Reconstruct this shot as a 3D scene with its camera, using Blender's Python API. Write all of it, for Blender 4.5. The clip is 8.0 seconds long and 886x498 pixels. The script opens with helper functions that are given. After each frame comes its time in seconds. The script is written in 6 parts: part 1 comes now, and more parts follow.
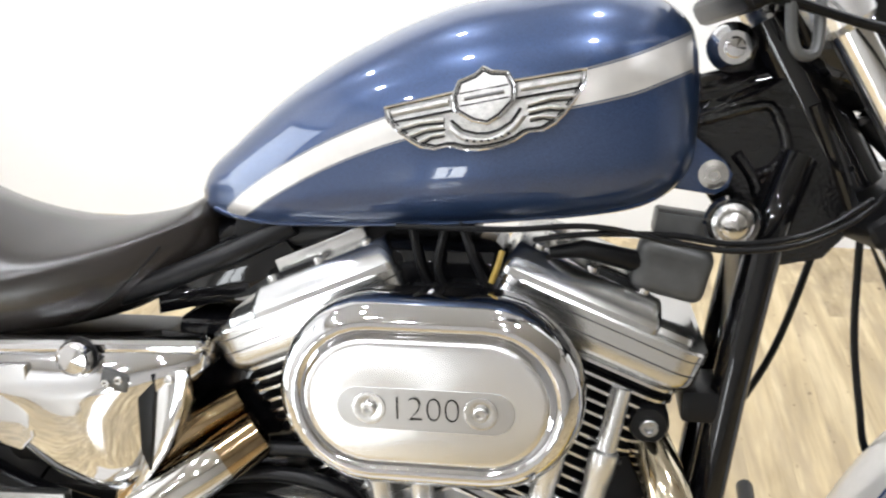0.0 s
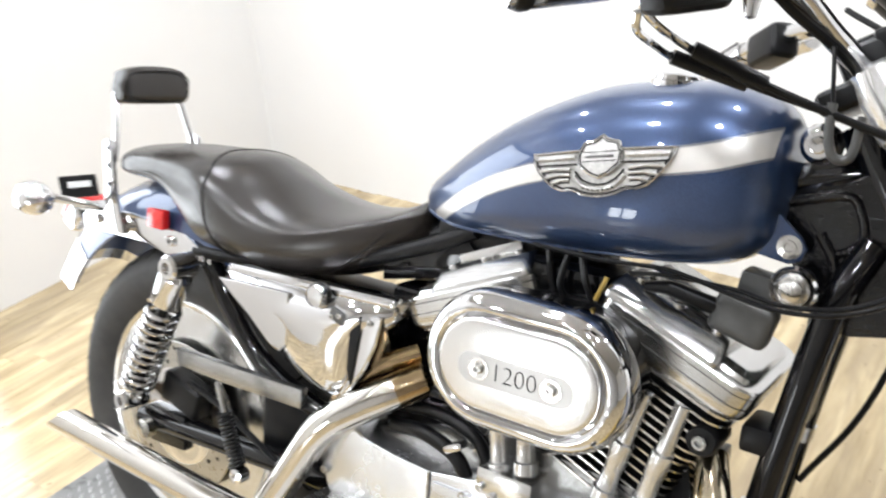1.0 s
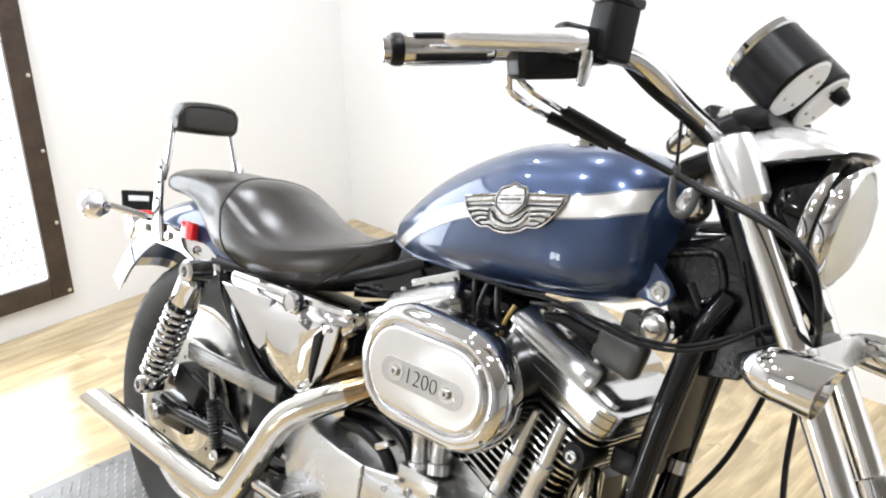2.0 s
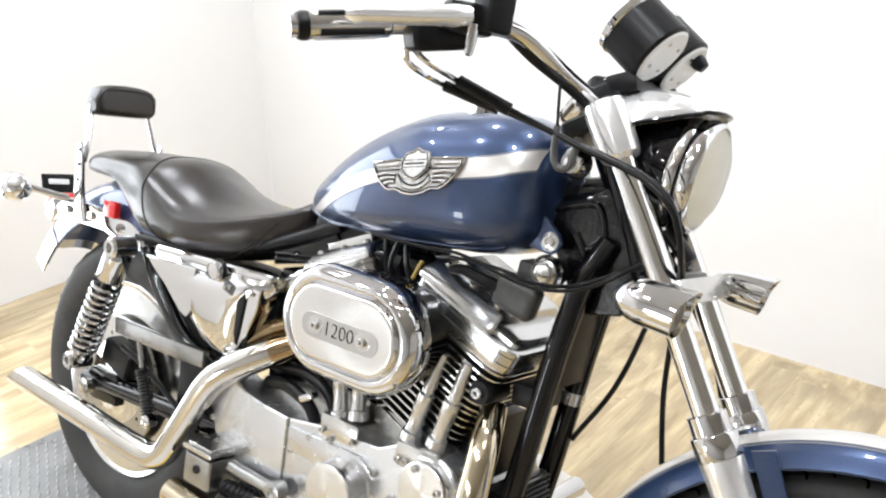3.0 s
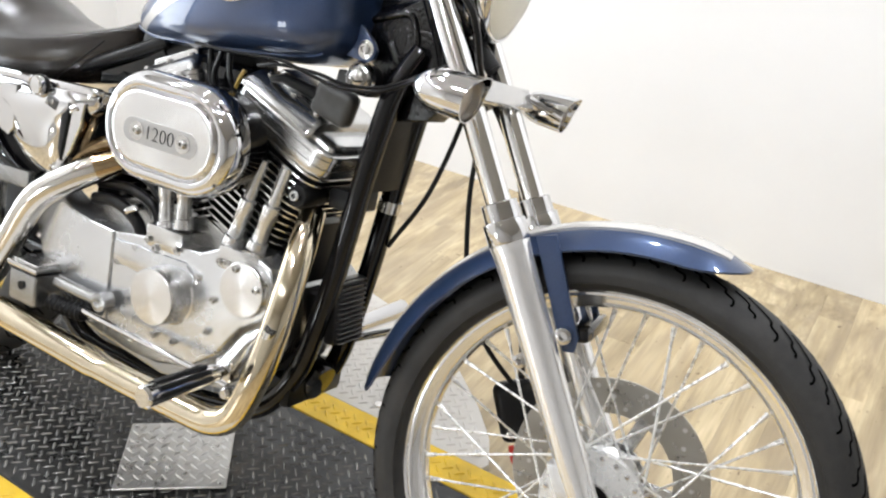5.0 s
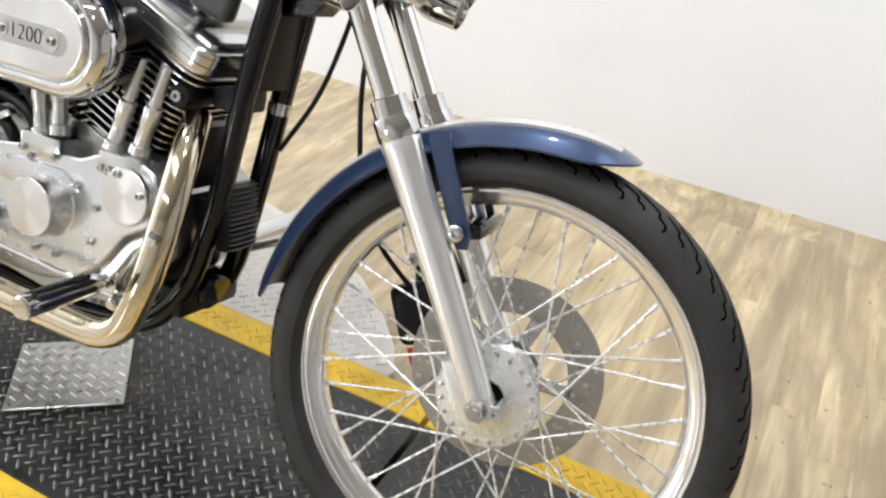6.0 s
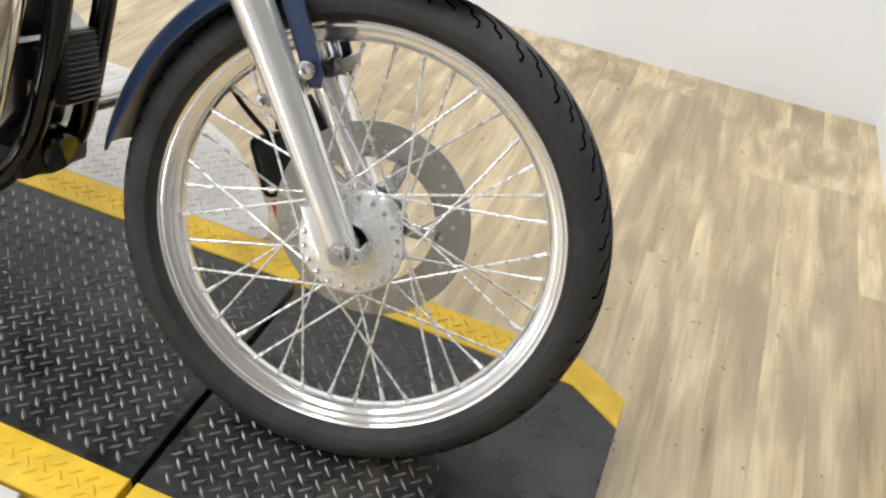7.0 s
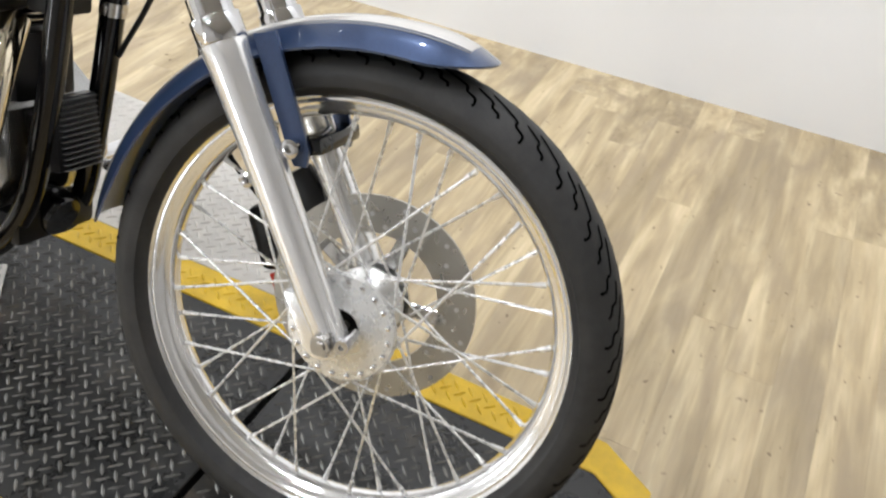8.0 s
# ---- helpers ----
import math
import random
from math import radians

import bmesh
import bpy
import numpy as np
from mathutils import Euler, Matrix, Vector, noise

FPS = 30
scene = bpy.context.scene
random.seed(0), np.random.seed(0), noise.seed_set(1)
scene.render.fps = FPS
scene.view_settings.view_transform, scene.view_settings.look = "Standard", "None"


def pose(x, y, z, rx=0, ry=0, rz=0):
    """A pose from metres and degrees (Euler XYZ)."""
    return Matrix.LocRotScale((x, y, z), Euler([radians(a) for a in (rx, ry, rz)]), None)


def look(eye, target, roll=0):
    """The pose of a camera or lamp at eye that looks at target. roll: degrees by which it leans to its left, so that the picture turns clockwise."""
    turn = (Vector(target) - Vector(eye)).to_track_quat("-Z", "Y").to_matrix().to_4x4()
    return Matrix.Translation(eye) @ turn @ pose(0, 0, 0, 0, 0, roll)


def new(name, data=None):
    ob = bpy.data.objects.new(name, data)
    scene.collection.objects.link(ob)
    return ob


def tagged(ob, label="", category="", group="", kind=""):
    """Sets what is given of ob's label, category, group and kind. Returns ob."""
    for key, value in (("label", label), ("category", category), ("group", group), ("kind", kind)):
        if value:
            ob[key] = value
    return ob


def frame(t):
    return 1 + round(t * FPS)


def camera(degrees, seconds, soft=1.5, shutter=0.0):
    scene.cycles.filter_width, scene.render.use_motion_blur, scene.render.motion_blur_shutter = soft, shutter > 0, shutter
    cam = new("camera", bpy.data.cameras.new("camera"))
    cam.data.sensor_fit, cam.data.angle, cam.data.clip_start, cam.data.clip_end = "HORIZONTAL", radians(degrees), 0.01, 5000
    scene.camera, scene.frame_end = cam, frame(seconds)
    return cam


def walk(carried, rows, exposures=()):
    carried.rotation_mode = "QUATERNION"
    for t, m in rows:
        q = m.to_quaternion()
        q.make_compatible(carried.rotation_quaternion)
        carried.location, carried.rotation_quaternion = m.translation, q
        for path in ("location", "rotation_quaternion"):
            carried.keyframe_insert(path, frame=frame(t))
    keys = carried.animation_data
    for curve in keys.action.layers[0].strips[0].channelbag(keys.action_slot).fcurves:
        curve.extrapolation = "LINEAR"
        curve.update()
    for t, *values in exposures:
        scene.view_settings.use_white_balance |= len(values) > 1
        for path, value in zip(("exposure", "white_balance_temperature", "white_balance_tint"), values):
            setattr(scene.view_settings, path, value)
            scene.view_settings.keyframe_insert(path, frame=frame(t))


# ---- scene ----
cam = camera(53.0, 8.0, 2.1, 0.25)
PATH = [
    (0, (-0.632, -0.572, 1.234), (-0.89, 1.152, 0.253), -3.6),
    (0.3, (-0.572, -0.607, 1.243), (-1.05, 1.076, 0.284), -4.8),
    (0.5, (-0.486, -0.663, 1.265), (-1.111, 0.98, 0.311), -5.0),
    (0.6, (-0.453, -0.679, 1.301), (-1.136, 0.916, 0.307), -4.0),
    (0.8, (-0.377, -0.72, 1.319), (-1.233, 0.82, 0.373), -3.7),
    (1, (-0.302, -0.73, 1.336), (-1.333, 0.744, 0.46), -5.1),
    (1.2, (-0.216, -0.715, 1.337), (-1.407, 0.674, 0.529), -4.6),
    (2.3, (0.044, -0.777, 1.342), (-1.217, 0.606, 0.635), -1.6),
    (2.5, (0.059, -0.801, 1.345), (-1.16, 0.611, 0.623), -2.1),
    (3, (0.105, -0.828, 1.343), (-1.017, 0.65, 0.597), -1.8),
    (3.5, (0.135, -0.862, 1.319), (-0.927, 0.64, 0.534), 0.2),
    (4, (0.168, -0.885, 1.294), (-0.832, 0.624, 0.443), 0.7),
    (4.5, (0.213, -0.898, 1.259), (-0.69, 0.644, 0.361), 2.3),
    (4.7, (0.23, -0.894, 1.247), (-0.65, 0.654, 0.336), 2.6),
    (5.8, (0.279, -0.869, 1.208), (-0.399, 0.704, 0.175), 4.6),
    (6, (0.287, -0.864, 1.193), (-0.349, 0.704, 0.127), 5.0),
    (6.5, (0.317, -0.853, 1.164), (-0.196, 0.708, 0.023), 6.8),
    (7, (0.351, -0.847, 1.126), (-0.016, 0.669, -0.125), 7.5),
    (7.5, (0.368, -0.827, 1.142), (0.019, 0.685, -0.12), 6.5),
    (8, (0.412, -0.68, 1.155), (-0.142, 0.783, -0.093), 4.5),
]
walk(cam, [(t, look(eye, target, roll)) for t, eye, target, roll in PATH],
     ((0.0, -0.13), (2.5, -0.15), (4.5, -0.20), (6.0, -0.30), (8.0, -0.39)))

# ---- light ----
scene.view_settings.exposure = 0.0
world = bpy.data.worlds.new("world")
scene.world = world
world.use_nodes = True
world.node_tree.nodes["Background"].inputs[0].default_value = (0.85, 0.93, 1.0, 1)
world.node_tree.nodes["Background"].inputs[1].default_value = 0.8

FLOOR_Z = -0.10
CEIL_Z = 2.75
# the last one, off the grid, is added to brighten the front wheel
DOWNLIGHTS = [(x, y) for y in (-2.3, -1.2, -0.1, 1.0) for x in (-2.6, -1.5, -0.4, 0.7, 1.9) if x < 0.5 or y > 0.5] + [(0.12, -0.45)]


def lamp(name, kind, energy, matrix, size=0.1, size_y=None, colour=(1, 1, 1)):
    data = bpy.data.lights.new(name, kind)
    data.energy, data.color = energy, colour
    if kind == "AREA":
        data.shape = "RECTANGLE" if size_y else "DISK"
        data.size = size
        if size_y:
            data.size_y = size_y
    ob = new(name, data)
    ob.matrix_world = matrix
    return ob


for lx, ly in DOWNLIGHTS:
    lamp("downlight_lamp", "AREA", 14.5, pose(lx, ly, CEIL_Z - 0.035), 0.09, colour=(0.91, 0.94, 1.0))
# daylight in the opening of the shop window behind the camera
lamp("window_daylight", "AREA", 20.0, pose(-2.55, -4.04, 0.45, 90, 0, 0), 0.58, 0.68, (0.93, 0.97, 1.0))


# ---- materials ----
def mat(name, colour, rough=0.5, metal=0.0, coat=0.0, noise_scale=0.0, vary=0.0, bump=0.0, bump_scale=200.0, rough_vary=0.0,
        transmission=0.0, emission=0.0, ior=1.45, spec=0.5):
    """A principled material with two scales of noise in colour, roughness and relief."""
    m = bpy.data.materials.new(name)
    m.use_nodes = True
    nt = m.node_tree
    b = nt.nodes["Principled BSDF"]
    b.inputs["Base Color"].default_value = (*colour, 1)
    b.inputs["Roughness"].default_value = rough
    b.inputs["Metallic"].default_value = metal
    b.inputs["Coat Weight"].default_value = coat
    b.inputs["Coat Roughness"].default_value = 0.015
    b.inputs["Transmission Weight"].default_value = transmission
    b.inputs["IOR"].default_value = ior
    b.inputs["Specular IOR Level"].default_value = spec
    if emission:
        b.inputs["Emission Color"].default_value = (*colour, 1)
        b.inputs["Emission Strength"].default_value = emission
    co = nt.nodes.new("ShaderNodeTexCoord")
    if vary or rough_vary:
        n1 = nt.nodes.new("ShaderNodeTexNoise")
        n1.inputs["Scale"].default_value = noise_scale or 8.0
        n1.inputs["Detail"].default_value = 8.0
        n1.inputs["Roughness"].default_value = 0.65
        nt.links.new(co.outputs["Object"], n1.inputs["Vector"])
        if vary:
            ramp = nt.nodes.new("ShaderNodeMapRange")
            ramp.inputs[1].default_value, ramp.inputs[2].default_value = 0.3, 0.7
            ramp.inputs[3].default_value, ramp.inputs[4].default_value = 1 - vary, 1 + vary
            nt.links.new(n1.outputs["Fac"], ramp.inputs[0])
            mul = nt.nodes.new("ShaderNodeVectorMath")
            mul.operation = "SCALE"
            mul.inputs[0].default_value = colour
            nt.links.new(ramp.outputs[0], mul.inputs["Scale"])
            nt.links.new(mul.outputs[0], b.inputs["Base Color"])
        if rough_vary:
            rr = nt.nodes.new("ShaderNodeMapRange")
            rr.inputs[1].default_value, rr.inputs[2].default_value = 0.3, 0.7
            rr.inputs[3].default_value, rr.inputs[4].default_value = max(0.02, rough - rough_vary), rough + rough_vary
            nt.links.new(n1.outputs["Fac"], rr.inputs[0])
            nt.links.new(rr.outputs[0], b.inputs["Roughness"])
    if bump:
        n2 = nt.nodes.new("ShaderNodeTexNoise")
        n2.inputs["Scale"].default_value = bump_scale
        n2.inputs["Detail"].default_value = 4.0
        nt.links.new(co.outputs["Object"], n2.inputs["Vector"])
        bp = nt.nodes.new("ShaderNodeBump")
        bp.inputs["Strength"].default_value = bump
        bp.inputs["Distance"].default_value = 0.002
        nt.links.new(n2.outputs["Fac"], bp.inputs["Height"])
        nt.links.new(bp.outputs["Normal"], b.inputs["Normal"])
    return m


def dusted(m, colour, amount, scale, low=0.45, stretch=(1, 1, 1)):
    """Lays a second colour in cloudy patches over a material: dust, rust or scuffs."""
    nt = m.node_tree
    b = nt.nodes["Principled BSDF"]
    co, mp, n, mr, mix = (nt.nodes.new("ShaderNode" + k) for k in ("TexCoord", "Mapping", "TexNoise", "MapRange", "Mix"))
    mp.inputs["Scale"].default_value = stretch
    n.inputs["Scale"].default_value, n.inputs["Detail"].default_value, n.inputs["Roughness"].default_value = scale, 9.0, 0.7
    mr.inputs[1].default_value, mr.inputs[2].default_value, mr.inputs[4].default_value = low, 0.74, amount
    mix.data_type = "RGBA"
    mix.inputs["A"].default_value = b.inputs["Base Color"].default_value
    mix.inputs["B"].default_value = (*colour, 1)
    if b.inputs["Base Color"].is_linked:
        nt.links.new(b.inputs["Base Color"].links[0].from_socket, mix.inputs["A"])
    nt.links.new(co.outputs["Object"], mp.inputs["Vector"])
    nt.links.new(mp.outputs[0], n.inputs["Vector"])
    nt.links.new(n.outputs["Fac"], mr.inputs[0])
    nt.links.new(mr.outputs[0], mix.inputs["Factor"])
    nt.links.new(mix.outputs["Result"], b.inputs["Base Color"])
    return m


def turned_metal():
    """Satin metal with a circular brushed grain about the y axis."""
    m = mat("turned_satin_metal", (0.72, 0.715, 0.71), 0.25, 1.0, vary=0.02, noise_scale=60)
    nt = m.node_tree
    tg = nt.nodes.new("ShaderNodeTangent")
    tg.direction_type, tg.axis = "RADIAL", "Y"
    b = nt.nodes["Principled BSDF"]
    b.inputs["Anisotropic"].default_value = 0.75
    nt.links.new(tg.outputs[0], b.inputs["Tangent"])
    return m


def wood_material():
    """Pale oak laminate: each plank its own tone, long grain along y, darker knots and streaks."""
    m = bpy.data.materials.new("oak_laminate")
    m.use_nodes = True
    nt = m.node_tree
    N, L = nt.nodes.new, nt.links.new
    b = nt.nodes["Principled BSDF"]
    info, co = N("ShaderNodeObjectInfo"), N("ShaderNodeTexCoord")
    off = N("ShaderNodeVectorMath")
    off.operation = "SCALE"
    off.inputs[0].default_value = (7.0, 31.0, 3.0)
    L(info.outputs["Random"], off.inputs["Scale"])
    add = N("ShaderNodeVectorMath")
    L(co.outputs["Object"], add.inputs[0])
    L(off.outputs[0], add.inputs[1])

    def noise_of(scale_vec, scale, detail=6.0, distort=0.0):
        mp = N("ShaderNodeMapping")
        mp.inputs["Scale"].default_value = scale_vec
        L(add.outputs[0], mp.inputs["Vector"])
        n = N("ShaderNodeTexNoise")
        n.inputs["Scale"].default_value = scale
        n.inputs["Detail"].default_value = detail
        n.inputs["Distortion"].default_value = distort
        L(mp.outputs[0], n.inputs["Vector"])
        return n.outputs["Fac"]

    broad = noise_of((1, 0.13, 1), 17.0, 8.0, 0.5)
    fine = noise_of((1, 0.06, 1), 110.0, 5.0, 0.3)
    blot = noise_of((1, 0.22, 1), 11.0, 8.0, 0.8)
    knots = noise_of((1, 0.6, 1), 62.0, 2.0)
    ramp = N("ShaderNodeValToRGB")
    e = ramp.color_ramp.elements
    e[0].position, e[0].color = 0.28, (0.310, 0.235, 0.132, 1)
    e[1].position, e[1].color = 0.68, (0.660, 0.535, 0.330, 1)
    mid = e.new(0.5)
    mid.color = (0.510, 0.400, 0.235, 1)
    L(broad, ramp.inputs["Fac"])
    mix = N("ShaderNodeMix")
    mix.data_type, mix.blend_type = "RGBA", "MULTIPLY"
    mix.inputs["Factor"].default_value = 0.55
    fr = N("ShaderNodeMapRange")
    fr.inputs[1].default_value, fr.inputs[2].default_value, fr.inputs[3].default_value, fr.inputs[4].default_value = 0.3, 0.7, 0.72, 1.12
    L(fine, fr.inputs[0])
    L(ramp.outputs["Color"], mix.inputs["A"])
    L(fr.outputs[0], mix.inputs["B"])
    grey = N("ShaderNodeMix")
    grey.data_type = "RGBA"
    gr = N("ShaderNodeMapRange")
    gr.inputs[1].default_value, gr.inputs[2].default_value, gr.inputs[3].default_value, gr.inputs[4].default_value = 0.47, 0.70, 0.0, 0.80
    L(blot, gr.inputs[0])
    L(gr.outputs[0], grey.inputs["Factor"])
    L(mix.outputs["Result"], grey.inputs["A"])
    grey.inputs["B"].default_value = (0.325, 0.252, 0.160, 1)
    kr = N("ShaderNodeMapRange")
    kr.inputs[1].default_value, kr.inputs[2].default_value, kr.inputs[3].default_value, kr.inputs[4].default_value = 0.70, 0.75, 0.0, 0.7
    L(knots, kr.inputs[0])
    kn = N("ShaderNodeMix")
    kn.data_type = "RGBA"
    L(kr.outputs[0], kn.inputs["Factor"])
    L(grey.outputs["Result"], kn.inputs["A"])
    kn.inputs["B"].default_value = (0.13, 0.085, 0.05, 1)
    tone = N("ShaderNodeMapRange")
    tone.inputs[3].default_value, tone.inputs[4].default_value = 0.90, 1.08
    L(info.outputs["Random"], tone.inputs[0])
    sc = N("ShaderNodeVectorMath")
    sc.operation = "SCALE"
    L(kn.outputs["Result"], sc.inputs[0])
    L(tone.outputs[0], sc.inputs["Scale"])
    L(sc.outputs[0], b.inputs["Base Color"])
    b.inputs["Roughness"].default_value = 0.21
    b.inputs["Specular IOR Level"].default_value = 0.7
    bp = N("ShaderNodeBump")
    bp.inputs["Strength"].default_value, bp.inputs["Distance"].default_value = 0.25, 0.001
    L(fine, bp.inputs["Height"])
    L(bp.outputs["Normal"], b.inputs["Normal"])
    return m


def metallic_blue():
    """Blue metallic paint under clear lacquer."""
    m = mat("blue_metallic_paint", (0.028, 0.062, 0.16), 0.32, 0.50, 1.0)
    nt = m.node_tree
    b = nt.nodes["Principled BSDF"]
    v = nt.nodes.new("ShaderNodeTexVoronoi")
    v.inputs["Scale"].default_value = 1400.0
    co = nt.nodes.new("ShaderNodeTexCoord")
    nt.links.new(co.outputs["Object"], v.inputs["Vector"])
    mr = nt.nodes.new("ShaderNodeMapRange")
    mr.inputs[3].default_value, mr.inputs[4].default_value = 0.75, 1.3
    nt.links.new(v.outputs["Color"], mr.inputs[0])
    sc = nt.nodes.new("ShaderNodeVectorMath")
    sc.operation = "SCALE"
    sc.inputs[0].default_value = (0.0245, 0.048, 0.114)
    nt.links.new(mr.outputs[0], sc.inputs["Scale"])
    nt.links.new(sc.outputs[0], b.inputs["Base Color"])
    return m


CHROME = mat("chrome", (0.68, 0.68, 0.69), 0.045, 1.0, rough_vary=0.02, noise_scale=30)
STEEL = mat("brushed_steel", (0.58, 0.57, 0.555), 0.24, 1.0, rough_vary=0.08, noise_scale=40)
ALU = mat("polished_aluminium", (0.66, 0.66, 0.655), 0.2, 1.0, rough_vary=0.07, noise_scale=25, vary=0.06)
CAST = mat("silver_painted_casting", (0.38, 0.38, 0.375), 0.27, 0.95, bump=0.12, bump_scale=500, vary=0.12, noise_scale=14)
BLACK = mat("gloss_black_paint", (0.003, 0.003, 0.0035), 0.06, 0.0, 0.0, rough_vary=0.03, noise_scale=20, bump=0.04, bump_scale=60, spec=0.5)
CASTBLACK = mat("black_welded_casting", (0.003, 0.003, 0.0035), 0.14, 0.0, 0.0, rough_vary=0.06, noise_scale=25, bump=0.55, bump_scale=160, spec=0.6)
SATIN = mat("satin_black", (0.005, 0.005, 0.0055), 0.32, 0.0, vary=0.2, noise_scale=30, bump=0.1, spec=0.25)
RUBBER = dusted(mat("tyre_rubber", (0.036, 0.0356, 0.035), 0.6, 0.0, vary=0.25, noise_scale=12, bump=0.25, bump_scale=350, spec=0.28), (0.064, 0.060, 0.056), 0.5, 16.0)
HOSE = mat("black_hose", (0.005, 0.005, 0.0055), 0.28, spec=0.25)
LEATHER = mat("black_leather", (0.015, 0.0120, 0.0100), 0.25, 0.0, vary=0.2, noise_scale=6, rough_vary=0.01, bump=0.07, bump_scale=900, spec=0.75)
PLASTIC = mat("grey_plastic_hose", (0.06, 0.06, 0.058), 0.35, vary=0.2, noise_scale=40)
# the white room's reflection is put into a pale, half-metal colour
SPOKE = mat("white_reflection_metal", (0.82, 0.82, 0.81), 0.28, 0.60, rough_vary=0.05, noise_scale=60)
SEAM = mat("seat_piping", (0.006, 0.006, 0.006), 0.5, spec=0.2)
GROOVE = mat("tread_groove_rubber", (0.002, 0.002, 0.002), 0.9, spec=0.0)
BLUE = metallic_blue()
SILVER = mat("silver_paint", (0.6, 0.58, 0.55), 0.35, 0.55, 1.0, vary=0.04, noise_scale=60)
PINLINE = mat("grey_pinstripe", (0.22, 0.22, 0.23), 0.3, 0.3, 1.0)
PEWTER = mat("dark_pewter", (0.11, 0.11, 0.11), 0.4, 0.8)
BADGE = mat("bright_pewter", (0.42, 0.415, 0.40), 0.36, 1.0, vary=0.25, noise_scale=150, bump=0.5, bump_scale=450)
RIM = mat("rim_chrome", (0.90, 0.90, 0.905), 0.13, 0.88, rough_vary=0.04, noise_scale=40)
INSET = mat("grey_satin_inset", (0.46, 0.455, 0.45), 0.36, 1.0, rough_vary=0.05, noise_scale=40)
CASE = mat("silver_engine_cover", (0.665, 0.675, 0.69), 0.25, 0.92, vary=0.04, noise_scale=12, rough_vary=0.05)
TURNED = turned_metal()
RED = mat("red_reflector", (0.55, 0.012, 0.012), 0.15, 0.0, 0.6)
REDPAINT = mat("red_label", (0.5, 0.03, 0.02), 0.4)
FLUTED = mat("fluted_lamp_glass", (1.0, 0.99, 0.95), 0.36, 0.0, bump=0.3, bump_scale=90, transmission=1.0)
REFLECTOR = mat("lamp_reflector", (0.90, 0.87, 0.77), 0.45, 0.55, bump=0.4, bump_scale=120)
AMBER = mat("signal_lens", (0.46, 0.41, 0.36), 0.12, 0.0, 0.5)
ROCKER = mat("silver_rocker_metal", (0.60, 0.60, 0.595), 0.22, 1.0, vary=0.05, noise_scale=14, rough_vary=0.04)
HARDCHROME = mat("hard_chrome_tube", (0.86, 0.86, 0.86), 0.12, 1.0, rough_vary=0.02, noise_scale=30)
TUBE = mat("dull_plated_tube", (0.70, 0.70, 0.695), 0.26, 0.85, vary=0.06, noise_scale=30)
SLIDER = mat("buffed_aluminium", (0.90, 0.90, 0.90), 0.20, 0.75, rough_vary=0.02, noise_scale=30)
# both pipes: the tan floor's reflection is put into the colour, with straw tint
GOLDPIPE = mat("tint_and_reflection_chrome", (0.64, 0.565, 0.43), 0.09, 1.0, vary=0.12, noise_scale=9)
WARMPIPE = mat("warm_reflection_chrome", (0.63, 0.61, 0.575), 0.07, 1.0, vary=0.06, noise_scale=9)
TINT = mat("heat_tinted_chrome", (0.40, 0.295, 0.175), 0.10, 1.0, vary=0.3, noise_scale=18)
WHITEPLASTIC = mat("white_gauge_back", (0.74, 0.74, 0.73), 0.35, 0.0, vary=0.04)
# slightly brown: the floor's reflection is put into the steel's colour
DISC = mat("brake_disc_steel", (0.44, 0.425, 0.39), 0.30, 1.0, rough_vary=0.06, noise_scale=60)
BRASS = mat("yellow_wire", (0.36, 0.24, 0.05), 0.4)
DECK = dusted(mat("black_deck_paint", (0.020, 0.0198, 0.0192), 0.30, 0.0, vary=0.5, noise_scale=9, rough_vary=0.12, bump=0.2, bump_scale=260, spec=0.55), (0.095, 0.072, 0.042), 0.75, 4.5, 0.56)
# pale base colour paints the glints on lugs as dark as the deck
LUG = dusted(mat("worn_glint_lugs", (0.19, 0.185, 0.172), 0.24, 0.4, vary=0.5, noise_scale=25), (0.02, 0.02, 0.019), 0.8, 14.0)
# rear deck and lugs: the glare over them is put into the grey
DECKGREY = dusted(mat("glare_grey_deck", (0.20, 0.20, 0.198), 0.36, 0.0, vary=0.3, noise_scale=9, rough_vary=0.1, bump=0.2, bump_scale=260, spec=0.7), (0.06, 0.055, 0.05), 0.6, 6.0)
RAMPLUG = mat("glare_grey_lugs", (0.42, 0.42, 0.415), 0.35, 0.3, vary=0.3, noise_scale=25)
YELLOW = dusted(mat("yellow_safety_paint", (0.70, 0.45, 0.025), 0.42, 0.0, vary=0.12, noise_scale=25, bump=0.15), (0.32, 0.22, 0.05), 0.45, 9.0)
WING = dusted(mat("pale_grey_deck_paint", (0.54, 0.515, 0.475), 0.45, 0.0, vary=0.12, noise_scale=14, bump=0.15), (0.36, 0.32, 0.27), 0.5, 7.0)
TREAD = mat("bare_tread_plate", (0.55, 0.54, 0.52), 0.32, 0.9, vary=0.12, noise_scale=30, rough_vary=0.1)
WALL = mat("white_wall_paint", (0.815, 0.813, 0.808), 0.55, 0.0, vary=0.015, noise_scale=2.0, bump=0.08, bump_scale=140)
CEILING = mat("pale_grey_ceiling_paint", (0.50, 0.50, 0.495), 0.7, 0.0, vary=0.02, noise_scale=3.0)
# grey chosen for the dark it mirrors into the chrome
UNSEEN_GREY = mat("unseen_wall_grey", (0.52, 0.515, 0.505), 0.5, 0.0, vary=0.06, noise_scale=2.0)
DARKWOOD = mat("dark_stained_wood", (0.05, 0.034, 0.024), 0.45, 0.0, vary=0.4, noise_scale=14, bump=0.2, bump_scale=90)
